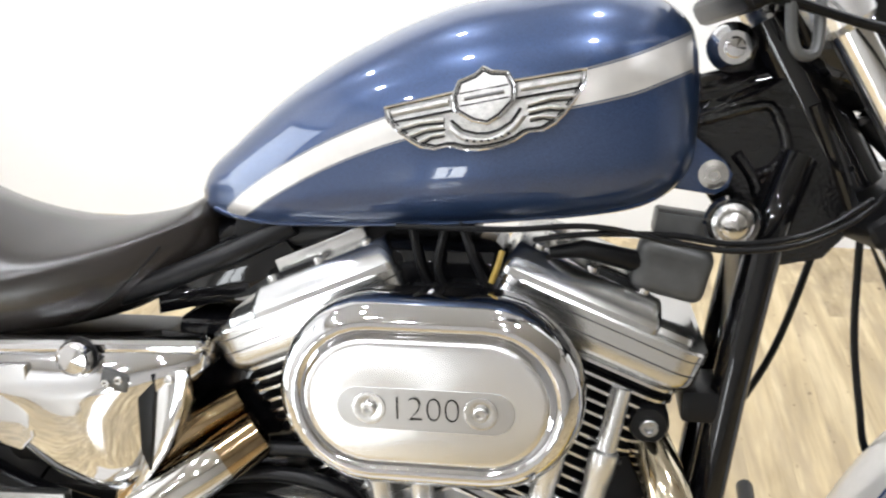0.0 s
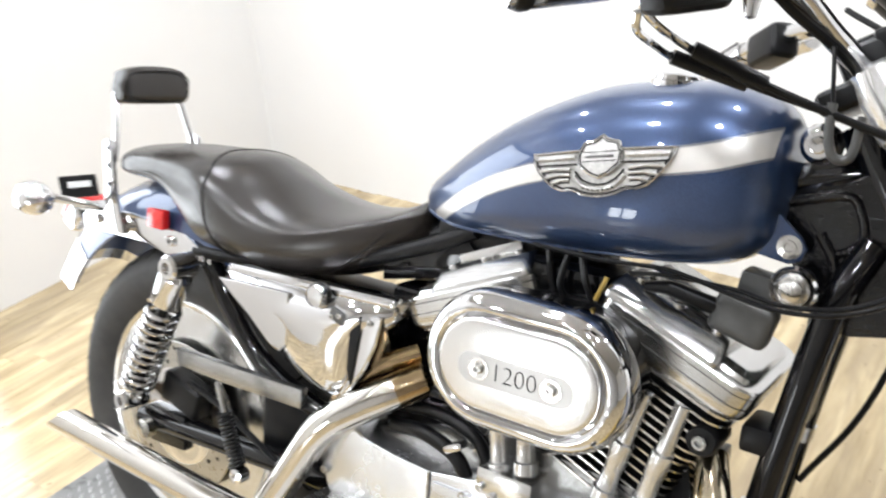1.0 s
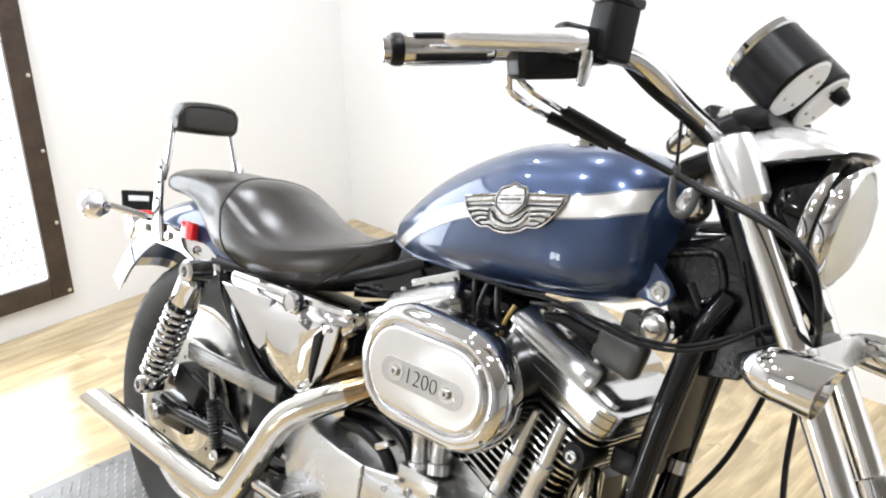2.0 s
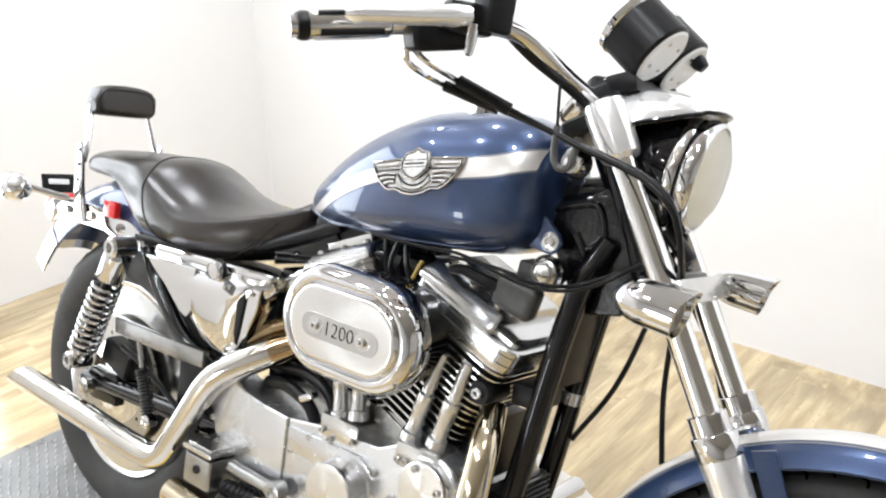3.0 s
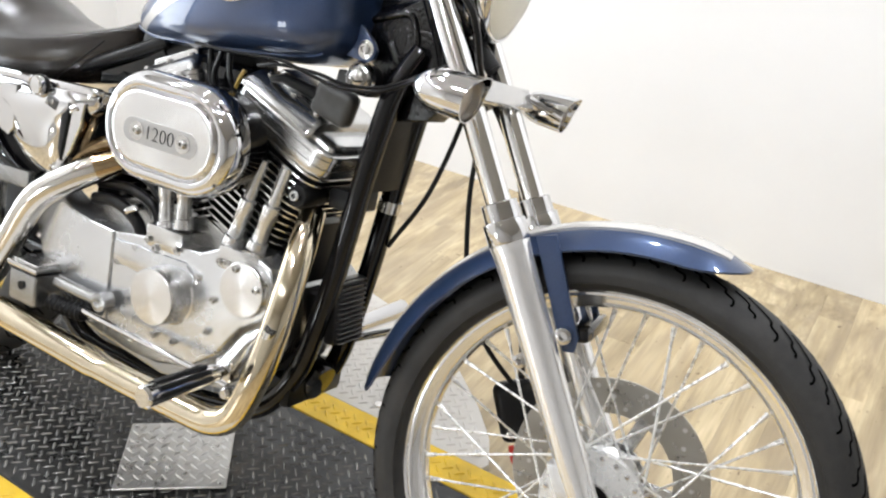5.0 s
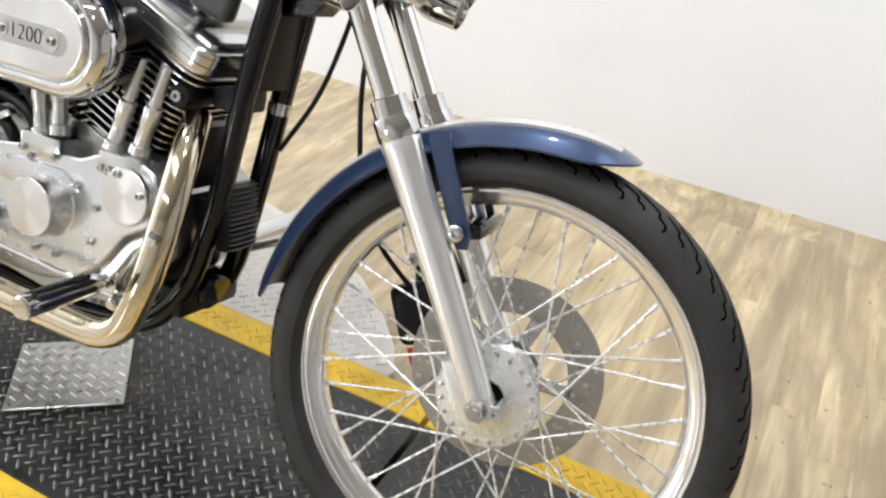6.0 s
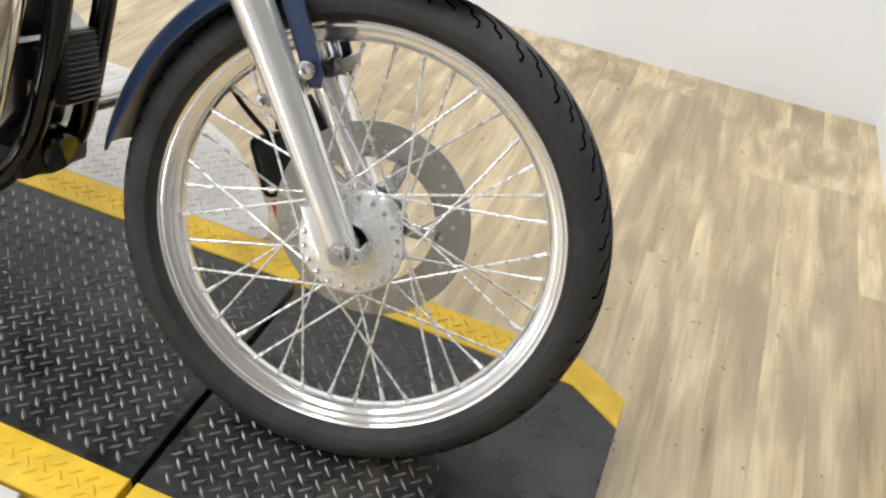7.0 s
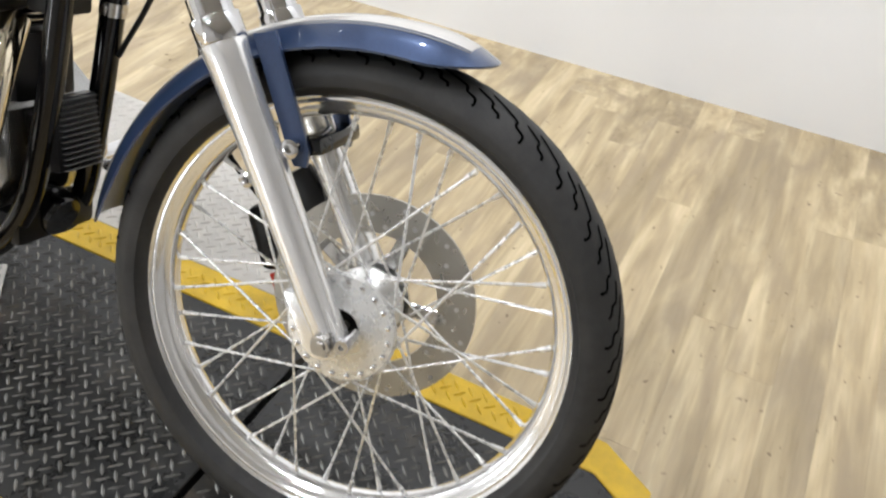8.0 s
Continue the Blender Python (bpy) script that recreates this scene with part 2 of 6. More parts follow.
PANEL = mat("daylit_frosted_glass", (0.90, 0.95, 1.0), 0.3, emission=6.0)
DOT = mat("grey_dots", (0.42, 0.42, 0.42), 0.5)
GLOW = mat("lamp_glow", (1.0, 0.95, 0.87), 0.5, emission=12.0)
OAK = wood_material()


# ---- geometry helpers ----
class Geo:
    """Vertices and faces gathered for one mesh."""

    def __init__(self):
        self.v, self.f = [], []

    def add(self, verts, faces, m=None):
        n = len(self.v)
        self.v += [tuple(m @ Vector(p)) if m else tuple(p) for p in verts]
        self.f += [tuple(n + i for i in face) for face in faces]
        return self

    def rings(self, rings, closed=True, caps=True):
        k = len(rings[0])
        faces = []
        for a in range(len(rings) - 1):
            for i in range(k if closed else k - 1):
                j = (i + 1) % k
                faces.append((a * k + i, a * k + j, (a + 1) * k + j, (a + 1) * k + i))
        if caps:
            faces.append(tuple(reversed(range(k))))
            faces.append(tuple((len(rings) - 1) * k + i for i in range(k)))
        return self.add([p for r in rings for p in r], faces)

    def tube(self, points, radius, seg=14, caps=True):
        """A pipe along points; radius may be one number or one for each point."""
        pts = [Vector(p) for p in points]
        rad = radius if isinstance(radius, (list, tuple)) else [radius] * len(pts)
        up, rings = None, []
        for i, p in enumerate(pts):
            d = (pts[min(i + 1, len(pts) - 1)] - pts[max(i - 1, 0)]).normalized()
            if up is None:
                up = d.orthogonal().normalized()
            up = (up - d * up.dot(d)).normalized()
            side = d.cross(up)
            rings.append([p + rad[i] * (math.cos(a) * up + math.sin(a) * side) for a in (2 * math.pi * k / seg for k in range(seg))])
        return self.rings(rings, caps=caps)

    def lathe(self, profile, m, seg=32, closed=False):
        """profile: (radius, along z) pairs, turned about z and placed by m."""
        k = len(profile)
        verts = [(r * math.cos(a), r * math.sin(a), h) for a in (2 * math.pi * s / seg for s in range(seg)) for r, h in profile]
        faces = []
        for s in range(seg):
            t = (s + 1) % seg
            for i in range(k if closed else k - 1):
                j = (i + 1) % k
                faces.append((s * k + i, t * k + i, t * k + j, s * k + j))
        if not closed:
            for i in (0, k - 1):
                if profile[i][0] > 1e-6:
                    ring = [s * k + i for s in range(seg)]
                    faces.append(tuple(reversed(ring)) if i == 0 else tuple(ring))
        return self.add(verts, faces, m)

    def box(self, size, m=None, bevel=0.004, segments=2):
        b = bmesh.new()
        bmesh.ops.create_cube(b, size=1)
        bmesh.ops.scale(b, vec=size, verts=b.verts)
        if bevel:
            bmesh.ops.bevel(b, geom=b.edges[:], offset=bevel, segments=segments, affect="EDGES", profile=0.6)
        b.verts.index_update()
        self.add([v.co.copy() for v in b.verts], [[v.index for v in f.verts] for f in b.faces], m)
        b.free()
        return self

    def prism(self, outline, y0, y1, bevel=0.004, axis="y", m=None, segments=2):
        """An outline in (x, z) drawn out from y0 to y1, with rounded rims."""
        b = bmesh.new()
        vs = [b.verts.new((x, y0, z)) for x, z in outline]
        face = b.faces.new(vs)
        got = bmesh.ops.extrude_face_region(b, geom=[face])
        bmesh.ops.translate(b, vec=(0, y1 - y0, 0), verts=[g for g in got["geom"] if isinstance(g, bmesh.types.BMVert)])
        bmesh.ops.recalc_face_normals(b, faces=b.faces[:])
        if bevel:
            rim = [e for e in b.edges if abs(e.verts[0].co.y - e.verts[1].co.y) < 1e-7]
            bmesh.ops.bevel(b, geom=rim, offset=bevel, segments=segments, affect="EDGES", profile=0.6)
        b.verts.index_update()
        self.add([v.co.copy() for v in b.verts], [[v.index for v in f.verts] for f in b.faces], m)
        b.free()
        return self


TAIL = False


def tail(p):
    """The rear half of the motorcycle runs a little further back and away than its front half."""
    u = max(0.0, -0.70 - p[0])
    return (p[0] - 0.062 * u, p[1] + 0.042 * u, p[2] - 0.0125 * u)


def part(name, geo, material, parent=None, label="", m=None, sharp=35.0):
    """Links geo as one mesh object under parent. m: a turn put into the vertices."""
    me = bpy.data.meshes.new(name)
    verts = [m @ Vector(p) for p in geo.v] if m else geo.v
    me.from_pydata([tail(p) if TAIL else tuple(p) for p in verts], [], geo.f)
    b = bmesh.new()
    b.from_mesh(me)
    bmesh.ops.recalc_face_normals(b, faces=b.faces[:])
    b.to_mesh(me)
    b.free()
    me.shade_smooth()
    me.set_sharp_from_angle(angle=radians(sharp))
    me.materials.append(material)
    ob = new(name, me)
    if parent:
        ob.parent = parent
    if label:
        ob["label"] = label
    return ob


def aim(p, d):
    """A pose at p whose z points along d."""
    return Matrix.Translation(p) @ Vector(d).to_track_quat("Z", "Y").to_matrix().to_4x4()


def curve(points, n=24):
    """A smooth line through points (Catmull-Rom)."""
    P = [Vector(p) for p in points]
    P = [2 * P[0] - P[1]] + P + [2 * P[-1] - P[-2]]
    out, spans = [], len(P) - 3
    for s in range(spans):
        a, b, c, d = P[s:s + 4]
        k = max(2, n // spans)
        for i in range(k + (s == spans - 1)):
            t = i / k
            out.append(0.5 * (2 * b + (c - a) * t + (2 * a - 5 * b + 4 * c - d) * t * t + (3 * b - a - 3 * c + d) * t ** 3))
    return out


def rounded(points, radius, n=7):
    """A polyline whose inner corners are arcs: the line of a bent pipe."""
    P = [Vector(p) for p in points]
    out = [P[0]]
    for a, b, c in zip(P, P[1:], P[2:]):
        r = min(radius, 0.48 * (a - b).length, 0.48 * (c - b).length)
        p, q = b + (a - b).normalized() * r, b + (c - b).normalized() * r
        out += [(1 - t) ** 2 * p + 2 * t * (1 - t) * b + t * t * q for t in (i / n for i in range(n + 1))]
    return out + [P[-1]]


def arc(cx, cz, r, a0, a1, n=12):
    return [(cx + r * math.cos(radians(a0 + (a1 - a0) * i / n)), cz + r * math.sin(radians(a0 + (a1 - a0) * i / n))) for i in range(n + 1)]


def bolt(p, d, r=0.006, h=0.005):
    """A socket screw head at p that points along d."""
    return Geo().lathe([(r, 0), (r, h * 0.8), (r * 0.85, h), (r * 0.5, h), (r * 0.5, h * 0.4), (0.0, h * 0.4)], aim(p, d), 12)


# ---- room ----
def slab(name, x0, x1, y0, y1, z0, z1, material, m=None):
    g = Geo().box((x1 - x0, y1 - y0, z1 - z0), Matrix.Translation(((x0 + x1) / 2, (y0 + y1) / 2, (z0 + z1) / 2)), 0.0)
    ob = part(name, g, material)
    if m:
        ob.matrix_world = m
    return tagged(ob, kind="structure")


ROOM = pose(-1.0, 1.90, 0, 0, 0, -4.6)      # the far wall's line, along x
floor = tagged(slab("floor", -4.5, 4.6, -4.6, 2.4, FLOOR_Z - 0.12, FLOOR_Z - 0.004, OAK), "pale oak laminate plank floor", "floor")
tagged(slab("wall_north", -2.6, 5.6, 0.0, 0.15, FLOOR_Z - 0.05, CEIL_Z + 0.1, WALL, ROOM), "smooth white painted wall", "wall")
tagged(slab("wall_west", -3.33, -3.17, -4.2, 2.3, FLOOR_Z - 0.05, CEIL_Z + 0.1, WALL), "smooth white painted wall", "wall")
tagged(slab("wall_east", 4.3, 4.45, -4.2, 2.2, FLOOR_Z - 0.05, CEIL_Z + 0.1, WALL), "white painted wall", "wall")
tagged(slab("wall_partition", 0.975, 1.15, 0.60, 1.78, FLOOR_Z - 0.05, CEIL_Z + 0.1, WALL), "short white painted partition wall", "wall")
tagged(slab("ceiling", -3.5, 4.6, -4.3, 2.4, CEIL_Z, CEIL_Z + 0.12, CEILING), "flat pale grey painted ceiling", "ceiling")
# an unseen wall added behind the camera to darken reflections, with its window opening
for n, (a, b, c, d) in enumerate(((-3.3, -2.85, -0.15, 2.85), (-2.25, 4.4, -0.15, 2.85), (-2.85, -2.25, -0.15, 0.10), (-2.85, -2.25, 0.80, 2.85))):
    tagged(slab(f"wall_south_{n + 1}", a, b, -4.1, -3.95, c, d, UNSEEN_GREY), "unseen grey wall round a small window, added for reflections", "wall")
tagged(slab("window_mullion", -2.57, -2.53, -3.99, -3.96, 0.10, 0.80, UNSEEN_GREY), "white window mullion", "window")

for lx, ly in DOWNLIGHTS:
    light = tagged(new("downlight"), "small round recessed ceiling downlight", "light", "ceiling downlights")
    light.location = (lx, ly, CEIL_Z)
    part("trim_ring", Geo().lathe([(0.048, -0.03), (0.062, -0.012), (0.066, 0.0), (0.048, 0.0)], Matrix(), 24, closed=True), STEEL, light)
    part("diffuser", Geo().lathe([(0.0, -0.008), (0.047, -0.008), (0.047, -0.002), (0.0, -0.002)], Matrix(), 20), GLOW, light)


def frosted_window():
    """A tall window of frosted glass with a dot pattern, daylit from behind, in a dark timber frame."""
    th = tagged(new("frosted_window"), "tall daylit frosted window with grey dots in a dark timber frame", "window")
    th.location = (-3.17, 0, 0)
    y0, y1, z0, z1, w = -0.75, 0.608, 0.012, 2.05, 0.082
    for nm, ya, yb, za, zb in (("frame_stile", y1 - w, y1, z0, z1), ("frame_stile", y0, y0 + w, z0, z1), ("frame_rail", y0 + w + 0.001, y1 - w - 0.001, z0, z0 + w), ("frame_rail", y0 + w + 0.001, y1 - w - 0.001, z1 - w, z1)):
        part(nm, Geo().box((0.035, yb - ya, zb - za), Matrix.Translation((0.0175, (ya + yb) / 2, (za + zb) / 2)), 0.004), DARKWOOD, th)
    part("glass_pane", Geo().box((0.012, y1 - y0 - 2 * w, z1 - z0 - 2 * w), Matrix.Translation((0.008, (y0 + y1) / 2, (z0 + z1) / 2)), 0.0), PANEL, th)
    g = Geo()
    for i in range(34):
        for j in range(56):
            y = y0 + w + 0.03 + i * 0.035 + (j % 2) * 0.0175
            z = z0 + w + 0.03 + j * 0.034
            if y < y1 - w - 0.02 and z < z1 - w - 0.02:
                g.lathe([(0.0075, 0), (0.005, 0.003), (0.0, 0.004)], Matrix.Translation((0.0145, y, z)) @ Euler((0, math.pi / 2, 0)).to_matrix().to_4x4(), 6)
    tagged(part("dot_pattern", g, DOT, th), kind="stuff")
    for k in range(8):
        for y in (y1 - 0.018, y0 + 0.018):
            part("screw", Geo().lathe([(0.009, 0), (0.008, 0.003), (0.0, 0.004)], Matrix.Translation((0.036, y, z0 + 0.02 + k * 0.27)) @ Euler((0, math.pi / 2, 0)).to_matrix().to_4x4(), 10), STEEL, th)


frosted_window()

# ---- lift platform ----
LIFT = pose(-0.21, 0.0525, 0, 0, 0.9, -3.3)
HALF, BAND, FRONT, REAR = 0.2455, 0.083, 0.635, -1.77
REAR_SEAM = -1.258


def lugs(x0, x1, y0, y1, step, length, keep=lambda x, y: True, turn=None):
    """Raised lens-shaped lugs of a tread plate, turned crosswise by turns."""
    g = Geo()
    cx, cy, q = (x0 + x1) / 2, (y0 + y1) / 2, math.sqrt(0.5)
    n = int(((x1 - x0) + (y1 - y0)) / step * 0.75)
    for i in range(-n, n + 1):
        for j in range(-n, n + 1):
            if turn is None:        # a weave set at 45 degrees to the plate's edge
                x, y, a = cx + (i - j) * q * step, cy + (i + j) * q * step, radians(135 if (i + j) % 2 else 45)
            else:
                x, y, a = cx + i * step, cy + (j + (i % 2) * 0.5) * step, radians(turn)
            if not (x0 <= x <= x1 and y0 <= y <= y1 and keep(x, y)):
                continue
            x, y = x + random.uniform(-1, 1) * 0.0009, y + random.uniform(-1, 1) * 0.0009
            c, s, l, w, h = math.cos(a), math.sin(a), length / 2, length * 0.105, 0.0024
            ring = [(-l, 0, 0), (-l * 0.4, -w, 0), (l * 0.4, -w, 0), (l, 0, 0), (l * 0.4, w, 0), (-l * 0.4, w, 0), (-l * 0.5, 0, h), (l * 0.5, 0, h)]
            g.add([(x + c * px - s * py, y + s * px + c * py, pz) for px, py, pz in ring], [(0, 1, 6), (1, 2, 7, 6), (2, 3, 7), (3, 4, 7), (4, 5, 6, 7), (5, 0, 6)])
    return g


def lift_platform():
    th = tagged(new("lift_platform"), "low black tread-plate motorcycle lift with yellow edge stripes", "platform")
    th.matrix_world = LIFT

    def plate(name, outline, z0, z1, material, label="", bevel=0.002):
        g = Geo().prism([(x, y) for x, y in outline], 0, z1 - z0, bevel, segments=1)
        turned = Matrix(((1, 0, 0, 0), (0, 0, 1, 0), (0, 1, 0, z0), (0, 0, 0, 1)))
        return part(name, g, material, th, label, turned)

    s = 0.0     # the seam across the deck
    taper = 0.06
    plate("deck", [(REAR, -HALF), (-1.262, -HALF), (-1.262, HALF), (REAR, HALF)], -0.03, 0.0, DECKGREY, "rear section, worn tread plate with glare painted in as grey")
    plate("deck", [(-1.254, -HALF), (s - 0.006, -HALF), (s - 0.006, HALF), (-1.254, HALF)], -0.03, 0.0, DECK, "black tread plate")
    plate("deck", [(s + 0.006, -HALF), (0.54, -HALF), (FRONT, -HALF + taper), (FRONT, HALF - taper), (0.54, HALF), (s + 0.006, HALF)], -0.03, 0.0, DECK, "front deck section, black tread plate")
    for sg in (1, -1):
        a, b = sg * (HALF + 0.001), sg * (HALF + BAND)
        plate("edge_stripe", [(REAR_SEAM, a), (s - 0.006, a), (s - 0.006, b), (REAR_SEAM, b)], -0.03, 0.001, YELLOW, "yellow painted edge")
        plate("edge_stripe", [(s + 0.006, a), (0.54, a), (FRONT, a - sg * taper), (FRONT, b - sg * (taper + 0.012)), (FRONT - 0.02, b - sg * taper), (0.54, b - sg * 0.012), (s + 0.006, b)], -0.03, 0.001, YELLOW, "yellow painted edge")
    far, near = HALF + BAND + 0.003, -(HALF + BAND + 0.003)
    wing = [(REAR_SEAM, far), (-0.13, far), (-0.125, far + 0.02), (-0.165, far + 0.09), (-0.24, far + 0.17), (-0.36, far + 0.27), (-0.56, far + 0.37), (-0.75, far + 0.42), (REAR_SEAM, far + 0.44)]
    plate("side_wing", wing, -0.03, -0.004, WING, "pale grey tread-plate side wing")
    plate("side_wing", [(x, -y) for x, y in reversed(wing)], -0.03, -0.004, WING, "pale grey tread-plate side wing")
    for x, y in ((-0.16, far + 0.035), (-0.42, far + 0.04), (-0.68, far + 0.035), (-1.0, far + 0.04)):
        part("bolt", Geo().lathe([(0.011, 0), (0.010, 0.003), (0.005, 0.004), (0.0, 0.002)], Matrix.Translation((x, y, -0.004)), 12), STEEL, th)
    inside = lambda x, y: abs(x - s) > 0.02 and x < 0.40
    tagged(part("lug_pattern", lugs(REAR_SEAM + 0.02, 0.42, -HALF + 0.012, HALF - 0.020, 0.0205, 0.0265, inside), LUG, th, "worn raised tread lugs with painted glints", sharp=20), kind="stuff")
    tagged(part("lug_pattern", lugs(REAR + 0.02, REAR_SEAM - 0.02, -HALF + 0.014, HALF - 0.014, 0.024, 0.026, turn=-40), RAMPLUG, th, "raised tread lugs with glare painted in as grey", sharp=20), kind="stuff")
    for sg in (1, -1):
        g = lugs(REAR_SEAM + 0.02, 0.52, HALF + 0.014, HALF + BAND - 0.016, 0.0205, 0.0265, lambda x, y: abs(x) > 0.02)
        ob = part("lug_pattern", g, YELLOW, th, "painted raised tread lugs", Matrix.Diagonal((1, sg, 1, 1)) @ Matrix.Translation((0, 0, 0.001)), sharp=20)
        tagged(ob, kind="stuff")

        def in_wing(x, y):
            edge = [(-0.125, 0.02), (-0.165, 0.09), (-0.24, 0.17), (-0.36, 0.27), (-0.56, 0.37), (-0.75, 0.42), (REAR_SEAM, 0.44)]
            lim = np.interp(-x, [-e[0] for e in edge], [e[1] for e in edge])
            return x < -0.15 and (y - far) < lim - 0.02 and not (x > -0.3 and y - far > 0.09 + (-0.165 - x) * 1.1 - 0.02)

        g = lugs(REAR_SEAM + 0.02, -0.13, far + 0.015, far + 0.44, 0.0205, 0.0265, in_wing)
        tagged(part("lug_pattern", g, WING, th, "painted raised tread lugs", Matrix.Diagonal((1, sg, 1, 1)) @ Matrix.Translation((0, 0, -0.004)), sharp=20), kind="stuff")
    part("underframe", Geo().box((REAR * -1 + 0.55, 0.42, 0.06), Matrix.Translation(((REAR + 0.55) / 2, 0, -0.062)), 0.004), SATIN, th)
    return th


lift_platform()


def cover_plate():
    """A small square of bare tread plate that lies askew on the deck."""
    th = tagged(new("tread_plate"), "small bare metal tread plate lying on the black deck", "metal plate")
    th.matrix_world = pose(-0.848, 0.078, 0.016, 0, 0.9, 35.5)
    part("sheet", Geo().box((0.212, 0.196, 0.006), None, 0.002, 1), TREAD, th)
    g = lugs(-0.095, 0.095, -0.086, 0.086, 0.019, 0.024)
    tagged(part("lug_pattern", g, TREAD, th, m=Matrix.Translation((0, 0, 0.003)), sharp=20), kind="stuff")
    for x in (-0.094, 0.094):
        for y in (-0.086, 0.086):
            part("rivet", Geo().lathe([(0.005, 0), (0.004, 0.0025), (0.0, 0.003)], Matrix.Translation((x, y, 0.003)), 10), STEEL, th)


cover_plate()

# ---- motorcycle ----
BIKE = pose(0, 0, 0, 0, 0, -2.0) @ pose(0, 0, 0, -16.0, 0, 0)
bike = tagged(new("motorcycle"), "blue and silver cruiser motorcycle with chrome parts, leaning on a lift", "motorcycle")
bike.matrix_world = BIKE

RAKE, STEER = radians(29.6), 7.5
AXIS_P, AXIS_D = Vector((-0.2585, 0, 0.70)), Vector((-math.sin(RAKE), 0, math.cos(RAKE)))
STEERED = Matrix.Translation(AXIS_P) @ Matrix.Rotation(radians(STEER), 4, AXIS_D) @ Matrix.Translation(-AXIS_P)
FRONT_AXLE, REAR_AXLE = Vector((-0.007, 0, 0.345)), Vector((-1.497, 0, 0.362))
ACROSS = Matrix.Rotation(math.pi / 2, 4, "X")      # turns a lathe's z to lie across the bike (towards -y)


def at(p, m=ACROSS):
    return Matrix.Translation(p) @ m


def torus_tyre(R, w, h, bead):
    """A tyre's section: round tread, bulged sidewalls and bead, turned about the axle."""
    prof = []
    for i in range(17):
        a = radians(-80 + 160 * i / 16)
        prof.append((R - h + h * math.cos(a), w * math.sin(a)))
    side = [(R - h * 0.95, w * 1.0), (bead + (R - h - bead) * 0.45, w * 0.93), (bead + 0.004, w * 0.74), (bead - 0.004, w * 0.62)]
    return prof + side + [(r, -y) for r, y in reversed(side)]


def wheel_front():
    A = STEERED @ at(FRONT_AXLE)
    R, w, h = 0.359, 0.049, 0.040
    tyre = part("front_wheel", Geo().lathe(torus_tyre(R, w, 0.040, 0.303), A, 96, closed=True), RUBBER, bike, "black tyre on a laced chrome wheel")
    # tread blocks: zigzag grooves as thin raised ribs over the shoulder
    g = Geo()
    long_cut = ((0.0, 16), (-0.118, 31), (-0.124, 41), (-0.164, 45), (-0.172, 55), (-0.166, 59))
    short_cut = ((-0.150, 22), (-0.219, 31), (-0.225, 41), (-0.258, 44), (-0.264, 51))
    for s, sg, cut in [(s, sg, cut) for s in range(31) for sg in (1, -1) for cut in (long_cut, short_cut)]:
            a0 = 2 * math.pi * s / 31
            pts = []
            for (da, th), (db, tb) in zip(cut, cut[1:]):
                for u in (0.0, 0.2, 0.4, 0.6, 0.8, 1.0):
                    a, t = a0 + da + (db - da) * u + (0.1 if sg < 0 else 0), radians(th + (tb - th) * u) * sg
                    r = R - h + (h + 0.0008) * math.cos(t)
                    pts.append((r * math.cos(a), r * math.sin(a), (w + 0.0008) * math.sin(t)))
            pts = [p for i, p in enumerate(pts) if i == 0 or p != pts[i - 1]]
            for (p, q) in zip(pts, pts[1:]):
                p, q = Vector(p), Vector(q)
                d = (q - p).normalized()
                rad = math.hypot(p.x, p.y)
                nrm = Vector((p.x / rad * (rad - R + h) / h ** 2, p.y / rad * (rad - R + h) / h ** 2, p.z / w ** 2)).normalized()
                sd = d.cross(nrm).normalized() * 0.0018
                g.add([p - sd, p + sd, q + sd, q - sd], [(0, 1, 2, 3)], A)
    tagged(part("tread_pattern", g, GROOVE, tyre, "dark zigzag tread grooves"), kind="stuff")
    side = [(0.311, 0.0265), (0.3095, 0.0300), (0.3065, 0.0310), (0.3040, 0.0295), (0.3020, 0.0268), (0.2990, 0.0255), (0.2955, 0.0260), (0.2925, 0.0248), (0.2890, 0.0218), (0.2845, 0.0208), (0.2800, 0.0188), (0.2740, 0.0130), (0.2715, 0.0060), (0.2700, 0.0)]
    side = [(0.270 + (r - 0.270) * 0.86, z) for r, z in side]
    rim = [(0.3058, -0.022), (0.296, -0.018), (0.285, 0.0), (0.296, 0.018), (0.3058, 0.022)] + side + [(r, -z) for r, z in reversed(side[:-1])]
    part("rim", Geo().lathe(rim, A, 96, closed=True), RIM, tyre, "chrome rim")
    hub = [(0.0, 0.036), (0.026, 0.036), (0.027, 0.054), (0.030, 0.056), (0.036, 0.053), (0.074, 0.050), (0.077, 0.046), (0.074, 0.042), (0.036, 0.034), (0.030, 0.02), (0.030, -0.03), (0.044, -0.042), (0.052, -0.048), (0.052, -0.054), (0.03, -0.058), (0.0, -0.058)]
    part("hub", Geo().lathe(hub, A, 40), SPOKE, tyre, "polished aluminium hub")
    # dark disc paints the shade inside the hub's recess
    part("hub_recess_shade", Geo().lathe([(0.0, 0.0375), (0.024, 0.0375), (0.0262, 0.040), (0.0262, 0.036), (0.0, 0.036)], A, 28), HOSE, tyre, "dark disc for the shade in the hub recess")
    for k in range(20):
        a = 2 * math.pi * k / 20
        part("hub_rivet", Geo().lathe([(0.0042, 0), (0.0036, 0.002), (0.0, 0.0028)], A @ Matrix.Translation((0.067 * math.cos(a), 0.067 * math.sin(a), 0.0507)), 8), CHROME, tyre)
    for k in range(40):
        side = 1 if k % 2 else -1
        pair = k // 2
        a = 2 * math.pi * k / 40
